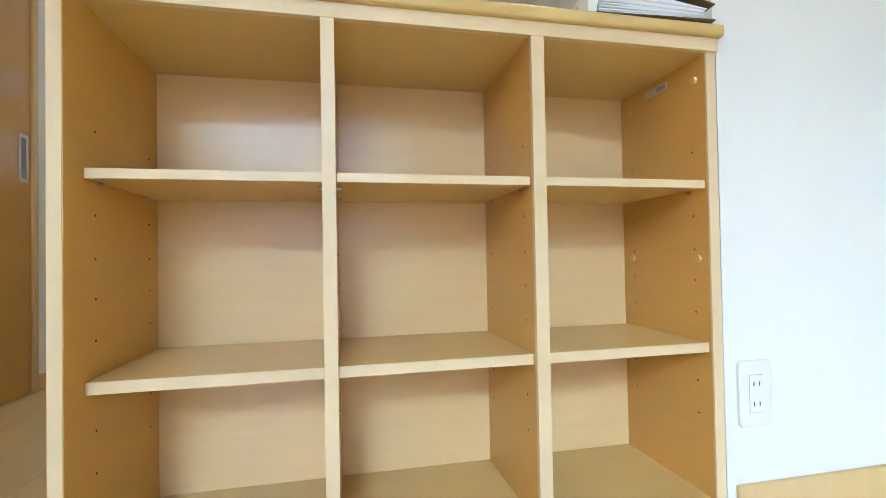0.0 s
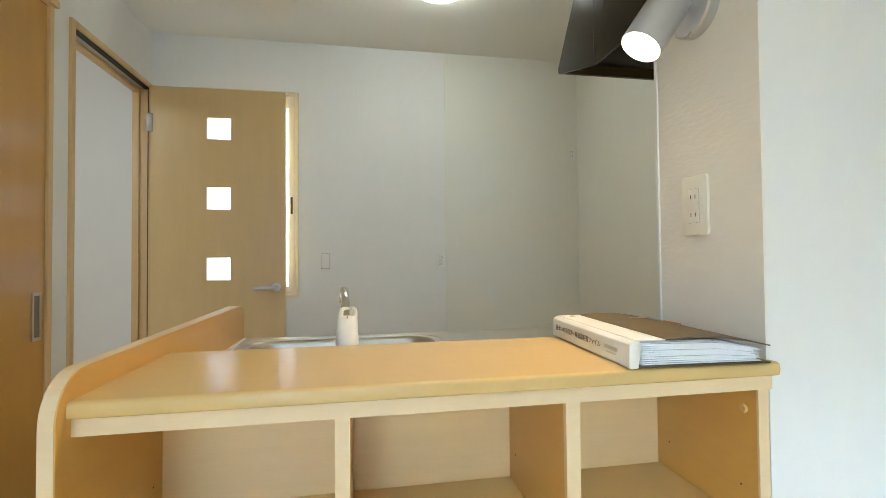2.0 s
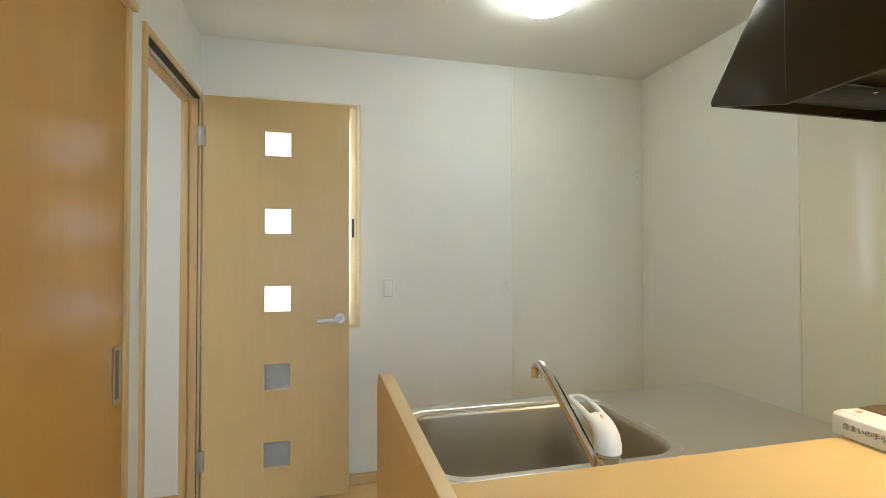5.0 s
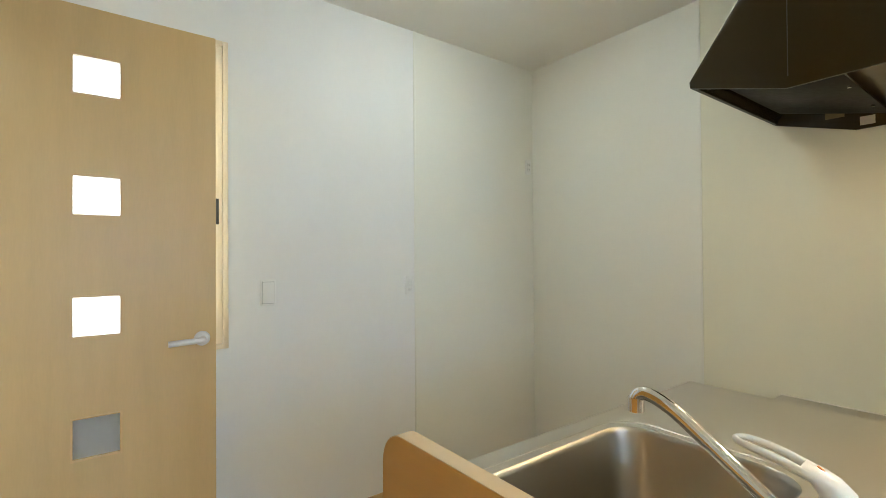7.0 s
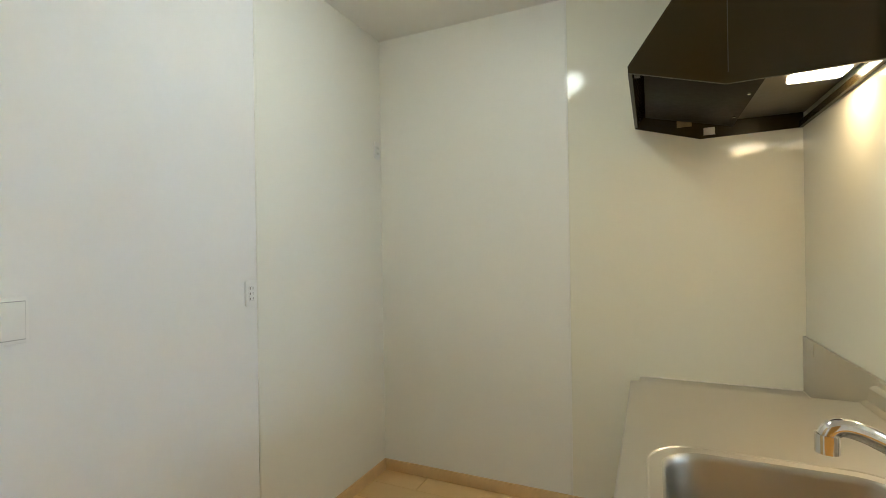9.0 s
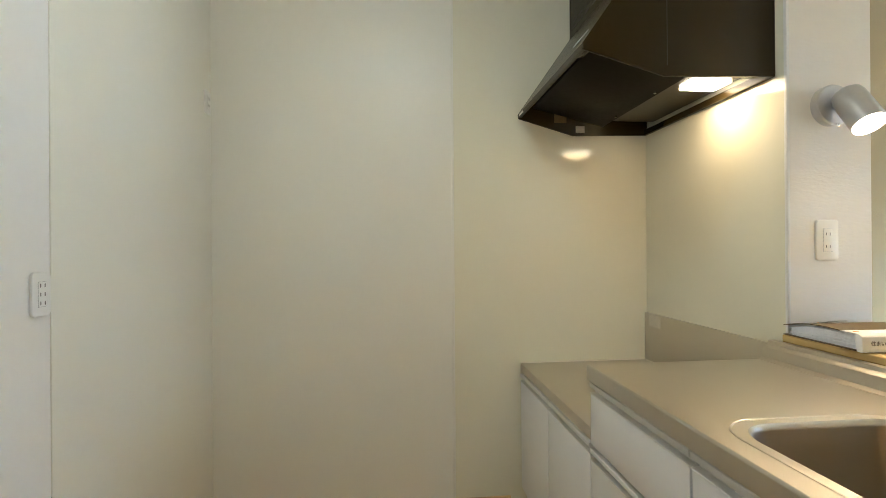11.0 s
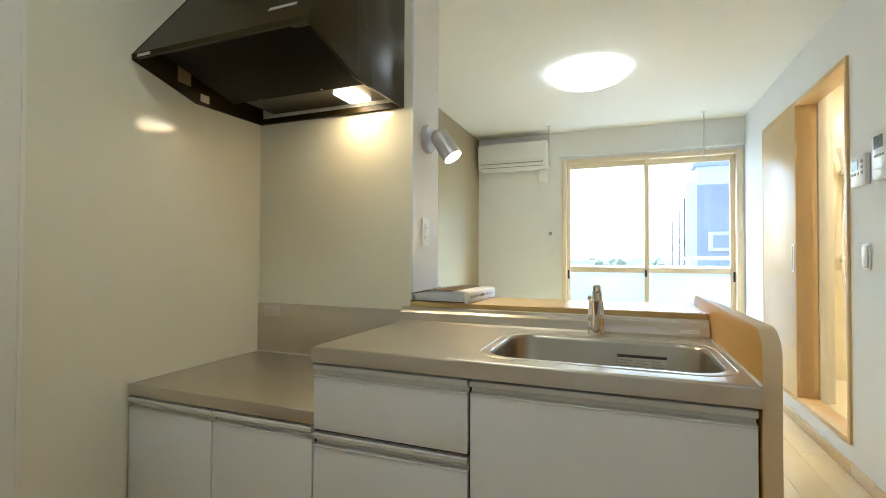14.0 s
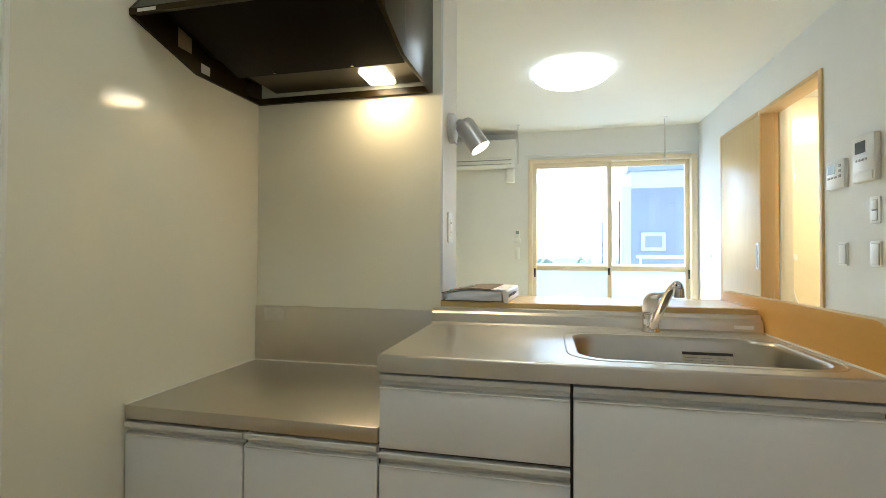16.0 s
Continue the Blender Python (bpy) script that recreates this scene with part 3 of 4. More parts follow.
for z0, z1 in ((0.594, 0.608), (0.298, 0.315)):
    for x0, x1 in BAYS:
        sh = part("shelf_board", boxes((x0 + 0.001, x1 - 0.001, 0.008, SB - 0.002, z0, z1)), MAPLE_BOARD, s)
        part("shelf_edge", boxes((x0 + 0.001, x1 - 0.001, 0.006, 0.008, z0, z1)), EDGE, sh)
        for px in (x0, x1):
            for y in (0.045, 0.2):
                q = 0.008 if px == x0 else -0.008
                part("shelf_pin", rod((px, y, z0 - 0.004), (px + q, y, z0 - 0.004), 0.003, seg=8), NICKEL, sh)
for x0, x1 in BAYS:
    for px, sg in ((x0, 1), (x1, -1)):
        for y in (0.036, 0.22):
            for z in (0.665, 0.545, 0.483, 0.426, 0.367, 0.24, 0.18):
                part("pin_hole", rod((px, y, z), (px + sg * 0.0006, y, z), 0.0019, seg=8), DARK, s)
for y, z in ((0.026, 0.796), (0.223, 0.795), (0.026, 0.466), (0.223, 0.467)):
    part("screw_cap", rod((0.6212, y, z), (0.617, y, z), 0.0075, 0.006, seg=16), MAPLE_BOARD, s)
lb = part("label_sticker", boxes((0.6200, 0.6208, 0.100, 0.168, 0.808, 0.823)), STICKER, s)
part("print", boxes((0.6195, 0.6202, 0.104, 0.130, 0.811, 0.820)), GREY, lb)
part("label_sticker", boxes((-0.33, -0.315, 0.12, 0.2, 0.8472, 0.8372)), STICKER, s)
part("screw_cap", rod((-0.33, SB - 0.0005, 0.285), (-0.33, SB - 0.003, 0.285), 0.008, seg=16), MAPLE_H, s)

# counter over the shelves: rounded nose towards the living room
CT, CB = 0.882, 0.8602
prof = [(0.282, CB), (0.286, CB + 0.003), (0.286, CT - 0.003), (0.283, CT)]
for k in range(9):
    t = radians(90 + 180 * k / 8)
    prof.append((-0.013 + 0.009 * math.copysign(abs(math.cos(t)) ** 0.6, math.cos(t)), (CT + CB) / 2 + 0.0109 * math.copysign(abs(math.sin(t)) ** 0.6, math.sin(t))))
setc = thing("counter", "honey shaded maple laminate bar counter", "counter")
part("top", prism(prof, "x", PX1 + 0.0005, 0.640), COUNTER, setc)
nose = [(p[0], p[1]) for p in prof[4:]] + [(0.0, CB), (0.0, CT)]
part("end_nose", prism(nose, "x", 0.640, 0.6445, bev=0.001), COUNTER, setc)

# ---- binder with a key ring on the counter ----
b = thing("binder", "white-spined brown ring binder lying on the counter", "binder")
B = pose(0.513, 0.135, CT, 0, 0, -3)


def bpart(name, bm, material, parent, label=""):
    bmesh.ops.transform(bm, verts=bm.verts, matrix=B)
    return part(name, bm, material, parent, label)


bpart("back_cover", boxes((-0.112, 0.118, -0.156, 0.156, 0.001, 0.0035), bev=0.001), BROWN, b)
sp = bpart("spine", prism([(-0.122, 0.002), (-0.116, 0.0), (-0.106, 0.001), (-0.100, 0.038), (-0.106, 0.043), (-0.114, 0.043), (-0.121, 0.038)], "y", -0.158, 0.158, bev=0.002), WHITE, b, "white spine")
bpart("spine_wrap", boxes((-0.110, -0.060, -0.157, 0.157, 0.0425, 0.0440), bev=0.0005), WHITE, b, "white spine wrap")
cov = [(-0.062, 0.0425), (-0.02, 0.0450), (0.03, 0.0435), (0.075, 0.037), (0.116, 0.028)]
bpart("front_cover", prism(cov + [(p[0], p[1] + 0.0022) for p in cov[::-1]], "y", -0.157, 0.157), BROWN, b, "brown leatherette cover")
for i in range(18):
    z0 = 0.0045 + i * 0.0020
    bpart("page_sheaf", prism([(-0.098, z0), (0.104 - 0.004 * (i % 3), 0.0045 + (z0 - 0.0045) * 0.58), (0.104 - 0.004 * (i % 3), 0.0045 + (z0 + 0.00205 - 0.0045) * 0.58), (0.03, 0.0045 + (z0 + 0.00205 - 0.0045) * 0.96), (-0.098, z0 + 0.00205)], "y", -0.152 + 0.0022 * (i * 7 % 5), 0.151 - 0.0018 * (i * 3 % 4)), PAPER, b)


def lettering(name, text, size, m, material, parent):
    cu = bpy.data.curves.new(name, "FONT")
    cu.body, cu.size, cu.extrude, cu.align_x, cu.align_y = text, size, 0.0003, "LEFT", "CENTER"
    cu.offset = 0.0
    tmp = new(name + "_curve", cu)
    me = bpy.data.meshes.new_from_object(tmp.evaluated_get(bpy.context.evaluated_depsgraph_get()))
    bpy.data.objects.remove(tmp)
    me.transform(m)
    me.materials.clear()
    me.materials.append(material)
    ob = new(name, me)
    ob.parent = parent
    return ob


SM = B @ Matrix.Translation((-0.1224, 0.138, 0.0215)) @ pose(0, 0, 0, 90, 0, -90)
lettering("spine_lettering", "\u4f4f\u307e\u3044\u306e\u624b\u5f15\u304d", 0.0125, SM, SOFTINK, sp)
bpart("spine_print", boxes((-0.1228, -0.1212, 0.047, 0.050, 0.020, 0.023)), GREY, sp)
lettering("spine_lettering", "\u53d6\u6271\u8aac\u660e\u66f8\u30d5\u30a1\u30a4\u30eb", 0.0118, SM @ Matrix.Translation((0.098, 0, 0)), SOFTINK, sp)
bpart("spine_print", boxes((-0.1226, -0.1212, -0.125, -0.080, 0.020, 0.026)), STICKER, sp)
bpart("spine_print", boxes((-0.1226, -0.1212, -0.118, -0.085, 0.014, 0.016)), STICKER, sp)
bpart("spine_mark", lathe([(0.006, 0), (0.006, 0.0006)], (-0.085, 0.138, 0.0441), seg=16), ORANGE, sp)
bpart("cover_print", boxes((-0.02, 0.05, 0.08, 0.083, 0.0445, 0.0462)), STICKER, b)
k = thing("key_ring", "small metal keys on a ring with an orange tag", "keys")
bm = bmesh.new()
for i in range(20):
    t0, t1 = 2 * math.pi * i / 20, 2 * math.pi * (i + 1) / 20
    rod((0.012 * math.cos(t0), 0.012 * math.sin(t0), 0), (0.012 * math.cos(t1), 0.012 * math.sin(t1), 0), 0.0012, seg=6, bm=bm)
KM = B @ pose(0.070, 0.075, 0.0415, 0, 11, 0)
bmesh.ops.transform(bm, verts=bm.verts, matrix=KM)
part("ring", bm, NICKEL, k)
for a, l in ((160, 0.055), (185, 0.05)):
    bm = boxes((0.012, 0.024, -0.007, 0.007, -0.001, 0.001), (0.024, 0.012 + l, -0.003, 0.003, -0.001, 0.001), bev=0.0005)
    bmesh.ops.transform(bm, verts=bm.verts, matrix=KM @ pose(0, 0, 0.002 * (a > 170), 0, 0, a))
    part("key", bm, NICKEL, k)
bm = boxes((0.012, 0.045, -0.009, 0.009, -0.0015, 0.001), bev=0.001)
bmesh.ops.transform(bm, verts=bm.verts, matrix=KM @ pose(0, 0, 0, 0, 0, -30))
part("tag", bm, ORANGE, k, "orange key tag")

# ---- kitchen units ----
SX0, SX1, SXM = -0.3655, 0.659, 0.218
SF = 0.862


def unit_front(parent, name, x0, x1, z0, z1):
    f = part(name, boxes((x0, x1, 0.836, 0.852, z0, z1 - 0.034), bev=0.0015), CABINET, parent)
    y0 = 0.834
    prof = [(y0, z1 - 0.034), (0.853, z1 - 0.034), (0.8545, z1 - 0.032), (0.853, z1 - 0.030), (0.838, z1 - 0.028), (0.837, z1 - 0.017), (0.852, z1 - 0.015), (0.855, z1 - 0.012), (0.855, z1 - 0.002), (0.853, z1), (y0, z1)]
    part("handle_rail", prism(prof, "x", x0, x1), RAIL, f, "anodised finger-pull rail")
    return f


c = thing("sink_cabinet", "white sink base cabinet with drawer", "cabinet")
part("body", boxes((SX0 + 0.002, SX0 + 0.018, 0.305, 0.832, 0.09, 0.772), (SX1 - 0.017, SX1 - 0.001, 0.305, 0.832, 0.09, 0.772), (SX0 + 0.018, SX1 - 0.017, 0.305, 0.832, 0.09, 0.106), (SX0 + 0.018, SX1 - 0.017, 0.305, 0.311, 0.106, 0.772)), WHITE, c)
# Dark sheet behind the fronts, added so that the door gaps look shaded.
part("gap_shade_sheet", boxes((SX0 + 0.002, SX1 - 0.001, 0.8325, 0.834, 0.09, 0.772)), DARK, c)
part("toe_kick", boxes((SX0 + 0.002, SX1 - 0.001, 0.76, 0.775, 0.0, 0.09)), RAIL, c)
unit_front(c, "drawer", SXM + 0.003, SX1 - 0.002, 0.588, 0.762)
unit_front(c, "drawer", SXM + 0.003, SX1 - 0.002, 0.095, 0.578)
unit_front(c, "door", SX0 + 0.005, SXM - 0.004, 0.095, 0.762)

c = thing("stove_cabinet", "low white stove base cabinet with two doors", "cabinet")
part("body", boxes((SX1 + 0.001, XE - 0.004, 0.29, 0.832, 0.09, 0.598)), WHITE, c)
# Same added dark sheet for the shade in the stove cabinet's gaps.
part("gap_shade_sheet", boxes((SX1 + 0.001, XE - 0.004, 0.8325, 0.834, 0.09, 0.598)), DARK, c)
part("toe_kick", boxes((SX1 + 0.001, XE - 0.004, 0.76, 0.775, 0.0, 0.09)), RAIL, c)
unit_front(c, "door", SX1 + 0.004, 1.0195, 0.095, 0.590)
unit_front(c, "door", 1.0255, XE - 0.006, 0.095, 0.590)

t = thing("stove_platform", "low stainless steel stove platform, empty", "worktop")
part("plate", boxes((SX1 + 0.002, XE - 0.002, 0.272, 0.852, 0.597, 0.634), bev=0.003), STEEL, t)
part("back_splash", boxes((SX1 + 0.012, XE - 0.002, 0.270, 0.280, 0.634, 0.846), bev=0.002), STEEL, t)
part("sealant", boxes((XE - 0.006, XE - 0.001, 0.281, 0.852, 0.6335, 0.6385), bev=0.001), IVORY, t, "pale sealant bead")
part("sealant", boxes((SX1 + 0.012, XE - 0.006, 0.2795, 0.2845, 0.6335, 0.6375), bev=0.001), IVORY, t, "pale sealant bead")
part("sticker", boxes((1.262, 1.352, 0.280, 0.281, 0.790, 0.838)), STICKER, t)

# sink worktop: pressed steel with one basin
k = thing("sink_worktop", "stainless steel sink worktop with one basin", "worktop")
ZT = 0.811
BX0, BX1, BY0, BY1, BR = -0.332, 0.200, 0.440, 0.792, 0.075


def plate_with_hole():
    bm = bmesh.new()
    outer = [bm.verts.new((x, y, ZT)) for x, y in ((SX0, 0.325), (SX1, 0.325), (SX1, SF), (SX0, SF))]
    inner = [bm.verts.new((x, y, ZT)) for x, y in round_rect(BX0, BX1, BY0, BY1, BR, 10)]
    es = []
    for loop in (outer, inner):
        for i in range(len(loop)):
            es.append(bm.edges.new((loop[i], loop[(i + 1) % len(loop)])))
    bmesh.ops.triangle_fill(bm, edges=es, use_beauty=True)
    lo = {i: bm.verts.new((outer[i].co.x, outer[i].co.y, 0.769)) for i in (1, 2, 3)}
    bm.faces.new((outer[3], outer[2], lo[2], lo[3]))
    bm.faces.new((outer[2], outer[1], lo[1], lo[2]))
    bmesh.ops.recalc_face_normals(bm, faces=bm.faces)
    front = [e for e in bm.edges if all(abs(v.co.z - ZT) < 1e-5 for v in e.verts) and all(v in outer for v in e.verts) and any(abs(f.normal.z) < 0.5 for f in e.link_faces)]
    bmesh.ops.bevel(bm, geom=front, offset=0.006, segments=4, affect="EDGES", profile=0.5)
    return bm


part("plate", plate_with_hole(), STEEL, k)
bm = bmesh.new()
rings = []
for dz, ins, r in ((0.0, 0.0, BR), (-0.003, 0.004, BR - 0.003), (-0.012, 0.007, BR - 0.004), (-0.15, 0.018, BR - 0.008), (-0.172, 0.026, BR - 0.012), (-0.182, 0.045, BR - 0.02), (-0.186, 0.10, 0.03)):
    rings.append([bm.verts.new((x, y, ZT + dz)) for x, y in round_rect(BX0 + ins, BX1 - ins, BY0 + ins, BY1 - ins, r, 10)])
for a, b in zip(rings, rings[1:]):
    for i in range(len(a)):
        j = (i + 1) % len(a)
        bm.faces.new((a[i], a[j], b[j], b[i]))
bm.faces.new(rings[-1])
bmesh.ops.recalc_face_normals(bm, faces=bm.faces)
for f in bm.faces:
    f.normal_flip()
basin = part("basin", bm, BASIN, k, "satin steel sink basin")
part("drain", lathe([(0.055, 0.0), (0.055, 0.004), (0.048, 0.005), (0.046, 0.002), (0.01, 0.001)], (-0.06, 0.60, ZT - 0.186), seg=32), CHROME, basin)
rl = round_rect(BX0 - 0.018, BX1 + 0.022, BY0 - 0.018, BY1 + 0.022, BR + 0.01, 8)
part("raised_rim", tube([(x, y, ZT - 0.0008) for x, y in rl + rl[:2]], 0.0028, 8), STEEL, k)
part("back_guard", prism([(0.300, ZT - 0.01), (0.352, ZT - 0.01), (0.350, ZT + 0.001), (0.334, ZT + 0.006), (0.330, ZT + 0.034), (0.324, ZT + 0.040), (0.316, ZT + 0.042), (0.314, ZT + 0.052), (0.300, ZT + 0.054)], "x", SX0 + 0.004, SX1), STEEL, k)
part("side_seal", boxes((SX0 - 0.0005, SX0 + 0.003, 0.33, SF, ZT, ZT + 0.004)), WHITE, k)
part("maker_plate", boxes((-0.335, -0.282, 0.3312, 0.3335, ZT + 0.013, ZT + 0.024)), WHITE, k)
st = part("care_sticker", prism([(BY0 + 0.0100, 0.772), (BY0 + 0.0108, 0.772), (BY0 + 0.0158, 0.712), (BY0 + 0.0150, 0.712)], "x", -0.237, -0.106), STICKER, basin, "white care sticker with a black heading")
part("sticker_band", prism([(BY0 + 0.0104, 0.772), (BY0 + 0.0114, 0.772), (BY0 + 0.0120, 0.764), (BY0 + 0.0110, 0.764)], "x", -0.237, -0.106), INK, st)
for col in range(3):
    for line in range(5):
        zz = 0.757 - line * 0.0075
        yy = BY0 + 0.0108 + (0.772 - zz) * 0.0834
        xx = -0.113 - col * 0.042
        part("print_line", boxes((xx - 0.034 + 0.006 * ((line * 2 + col) % 3), xx, yy - 0.0004, yy + 0.0003, zz - 0.0022, zz)), GREY, st)
st.visible_shadow = True

# faucet
f = thing("faucet", "chrome kitchen faucet with white loop lever", "faucet")
FX, FY = -0.043, 0.354
part("base_ring", lathe([(0.028, 0), (0.028, 0.004), (0.0255, 0.010), (0.0245, 0.013)], (FX, FY, ZT), seg=32), CHROME, f)
part("body", lathe([(0.0240, 0.010), (0.0242, 0.050), (0.0232, 0.053), (0.0205, 0.054), (0.0205, 0.061), (0.002, 0.062)], (FX, FY, ZT), seg=40), CHROME, f)
part("spec_label", boxes((FX + 0.0145, FX + 0.0222, FY + 0.010, FY + 0.0200, ZT + 0.024, ZT + 0.040)), WHITE, f)
part("spout", tube(spline([(FX, FY + 0.012, ZT + 0.010), (FX - 0.003, 0.434, ZT + 0.058), (FX - 0.009, 0.529, ZT + 0.128), (FX - 0.012, 0.564, ZT + 0.150), (FX - 0.014, 0.590, ZT + 0.159), (FX - 0.015, 0.604, ZT + 0.156), (FX - 0.015, 0.610, ZT + 0.146)], 6), 0.0112, 16), CHROME, f)
part("aerator", rod((FX - 0.015, 0.610, ZT + 0.150), (FX - 0.015, 0.610, ZT + 0.127), 0.0128, seg=24), CHROME, f)
# lever: a cap with a loop handle
bm = bmesh.new()
secs = []
LEVER = [(0.352, 0.872, 0.0235, 0.0235, 0.0), (0.351, 0.882, 0.0238, 0.0232, 0.1), (0.354, 0.896, 0.0232, 0.0200, 0.45), (0.362, 0.908, 0.0225, 0.0150, 0.8), (0.374, 0.917, 0.0218, 0.0100, 1.05), (0.390, 0.9225, 0.0212, 0.0070, 1.2)]
for y, z, wx, tk, tilt in LEVER:
    secs.append([bm.verts.new((FX + wx * math.cos(a), y + tk * math.sin(a) * math.cos(tilt), z - tk * math.sin(a) * math.sin(tilt))) for a in [2 * math.pi * i / 24 for i in range(24)]])
for a, b2 in zip(secs, secs[1:]):
    for i in range(24):
        bm.faces.new((a[i], a[(i + 1) % 24], b2[(i + 1) % 24], b2[i]))
bm.faces.new(secs[0][::-1]), bm.faces.new(secs[-1])
bmesh.ops.recalc_face_normals(bm, faces=bm.faces)
lv = part("lever_cap", bm, WHITE, f, "white lever cap")
loop = spline([(FX - 0.0142, 0.379, 0.9180), (FX - 0.0158, 0.420, 0.9300), (FX - 0.0130, 0.456, 0.9355), (FX, 0.467, 0.9365), (FX + 0.0130, 0.456, 0.9355), (FX + 0.0158, 0.420, 0.9300), (FX + 0.0142, 0.379, 0.9180)], 7)
part("lever_loop", tube(loop, [0.0036 + 0.0030 * abs(2 * i / (len(loop) - 1) - 1) for i in range(len(loop))], 12), WHITE, lv)
bm = boxes((-0.0016, 0.0016, -0.009, 0.009, -0.0006, 0.0006))
bmesh.ops.transform(bm, verts=bm.verts, matrix=pose(FX, 0.3665, 0.9240, 32))
part("temperature_mark", bm, ORANGE, lv)

# ---- range hood ----
h = thing("range_hood", "dark brown slanted range hood with lit lamp", "range hood")
HX0, HX1 = 0.676, XE - 0.003
side = [(0.270, 1.637), (0.612, 1.630), (0.856, 1.700), (0.858, 1.718), (0.620, 2.056), (0.620, ZC - 0.002), (0.270, ZC - 0.002)]
part("side_panel", prism(side, "x", HX0, HX0 + 0.012, bev=0.001), HOOD, h)
part("side_panel", prism(side, "x", HX1 - 0.012, HX1, bev=0.001), HOOD, h)
part("front_panel", prism([(0.846, 1.701), (0.8575, 1.701), (0.8575, 1.718), (0.620, 2.055), (0.606, 2.055), (0.842, 1.716)], "x", HX0 + 0.012, HX1 - 0.012), HOOD, h)
cvr = part("upper_cover", boxes((HX0 + 0.012, HX1 - 0.012, 0.606, 0.619, 2.056, ZC - 0.002)), HOOD, h)
for i in range(10):
    x = HX0 + 0.07 + i * 0.062
    part("vent_slot", boxes((x, x + 0.045, 0.6185, 0.6195, 2.085, 2.093)), DARK, cvr)
    part("vent_slot", boxes((x, x + 0.045, 0.6185, 0.6195, 2.110, 2.118)), DARK, cvr)
part("back_lip", boxes((HX0 + 0.012, HX1 - 0.012, 0.270, 0.284, 1.637, 1.66)), HOOD, h)
# Tray, baffle and deep top wear the near-black shade colour.
part("tray", prism([(0.560, 1.712), (0.785, 1.766), (0.785, 1.772), (0.560, 1.720)], "x", HX0 + 0.012, HX1 - 0.012), TRAY_SHADED, h)
part("lamp_bay", boxes((HX0 + 0.012, HX1 - 0.085, 0.284, 0.560, 1.676, 1.682)), LAMPBAY, h)
part("baffle_plate", prism([(0.509, 1.650), (0.815, 1.722), (0.815, 1.727), (0.509, 1.656)], "x", HX0 + 0.030, HX1 - 0.085, bev=0.002), TRAY_SHADED, h)
for x in (1.155, 0.878):
    part("knob", rod((x, 0.526, 1.648), (x, 0.526, 1.658), 0.005, seg=12), CHROME, h)
part("deep_top", boxes((HX0 + 0.012, HX1 - 0.012, 0.284, 0.562, 1.714, 1.720)), TRAY_SHADED, h)
part("lamp_lens", prism(round_rect(0.803, 0.902, 0.300, 0.432, 0.016, 5), "z", 1.668, 1.676, bev=0.002), HOOD_GLOW, h, "lit warm lamp lens")
part("label_sticker", boxes((HX1 - 0.0130, HX1 - 0.0122, 0.642, 0.697, 1.684, 1.757)), HOODLABEL, h)
part("label_sticker", boxes((HX1 - 0.0130, HX1 - 0.0122, 0.560, 0.600, 1.642, 1.672)), STICKER, h)
part("side_bracket", boxes((HX0 + 0.02, HX0 + 0.08, 0.825, 0.842, 1.706, 1.714), bev=0.001), HOOD, h)
part("front_tag", boxes((1.30, 1.36, 0.8576, 0.8584, 1.705, 1.714)), STICKER, h)
bm = boxes((0.76, 0.86, -0.0015, 0.0015, 0, 0.016), bev=0.001)
bmesh.ops.transform(bm, verts=bm.verts, matrix=Matrix.Translation((0, 0.8145, 1.782)) @ pose(0, 0, 0, 35))
part("control_strip", bm, SILVER, h, "silver control strip")
part("seam", boxes((HX0 - 0.0006, HX0, 0.606, 0.608, 1.66, ZC - 0.01)), DARK, h)

# ---- wall spotlight on the partition end ----
s = thing("wall_spotlight", "silver wall spotlight, lit, with switch", "spotlight")
bm = lathe([(0.058, 0), (0.058, 0.018), (0.054, 0.022), (0.012, 0.0225)], (0, 0, 0), seg=40)
bmesh.ops.transform(bm, verts=bm.verts, matrix=Matrix.Translation((0.640, 0.136, 1.540)) @ pose(0, 0, 0, 0, -90, 0))
part("base", bm, SILVER, s)
part("screw", rod((0.6175, 0.112, 1.560), (0.614, 0.112, 1.560), 0.004, seg=10), CHROME, s)
part("arm", tube(spline([(0.618, 0.128, 1.560), (0.602, 0.130, 1.572), (0.590, 0.133, 1.568)], 4), 0.006), CHROME, s)
part("toggle", rod((0.622, 0.130, 1.490), (0.612, 0.130, 1.476), 0.003, seg=8), CHROME, s)
pA, pB = Vector((0.588, 0.136, 1.560)), Vector((0.518, 0.142, 1.456))
dv = (pB - pA).normalized()
M = Matrix.Translation(pA) @ dv.to_track_quat("Z", "Y").to_matrix().to_4x4()
L = (pB - pA).length
bm = bmesh.new()
rs = []
for r, hh in ((0.010, -0.004), (0.030, 0.0), (0.036, 0.006), (0.039, 0.02), (0.040, L), (0.0385, L), (0.0375, 0.05), (0.010, 0.045)):
    rs.append([bm.verts.new(M @ Vector((r * math.cos(a), r * math.sin(a), hh))) for a in [2 * math.pi * i / 36 for i in range(36)]])
for a, b2 in zip(rs, rs[1:]):
    for i in range(36):
        bm.faces.new((a[i], a[(i + 1) % 36], b2[(i + 1) % 36], b2[i]))
bm.faces.new(rs[0][::-1]), bm.faces.new(rs[-1])
bmesh.ops.recalc_face_normals(bm, faces=bm.faces)
hd = part("shade", bm, SILVER, s, "silver cylinder shade")
bm = lathe([(0.012, 0.060), (0.024, 0.080), (0.0335, 0.100), (0.034, 0.110), (0.026, 0.119), (0.014, 0.123), (0.001, 0.124)], (0, 0, 0), seg=32)
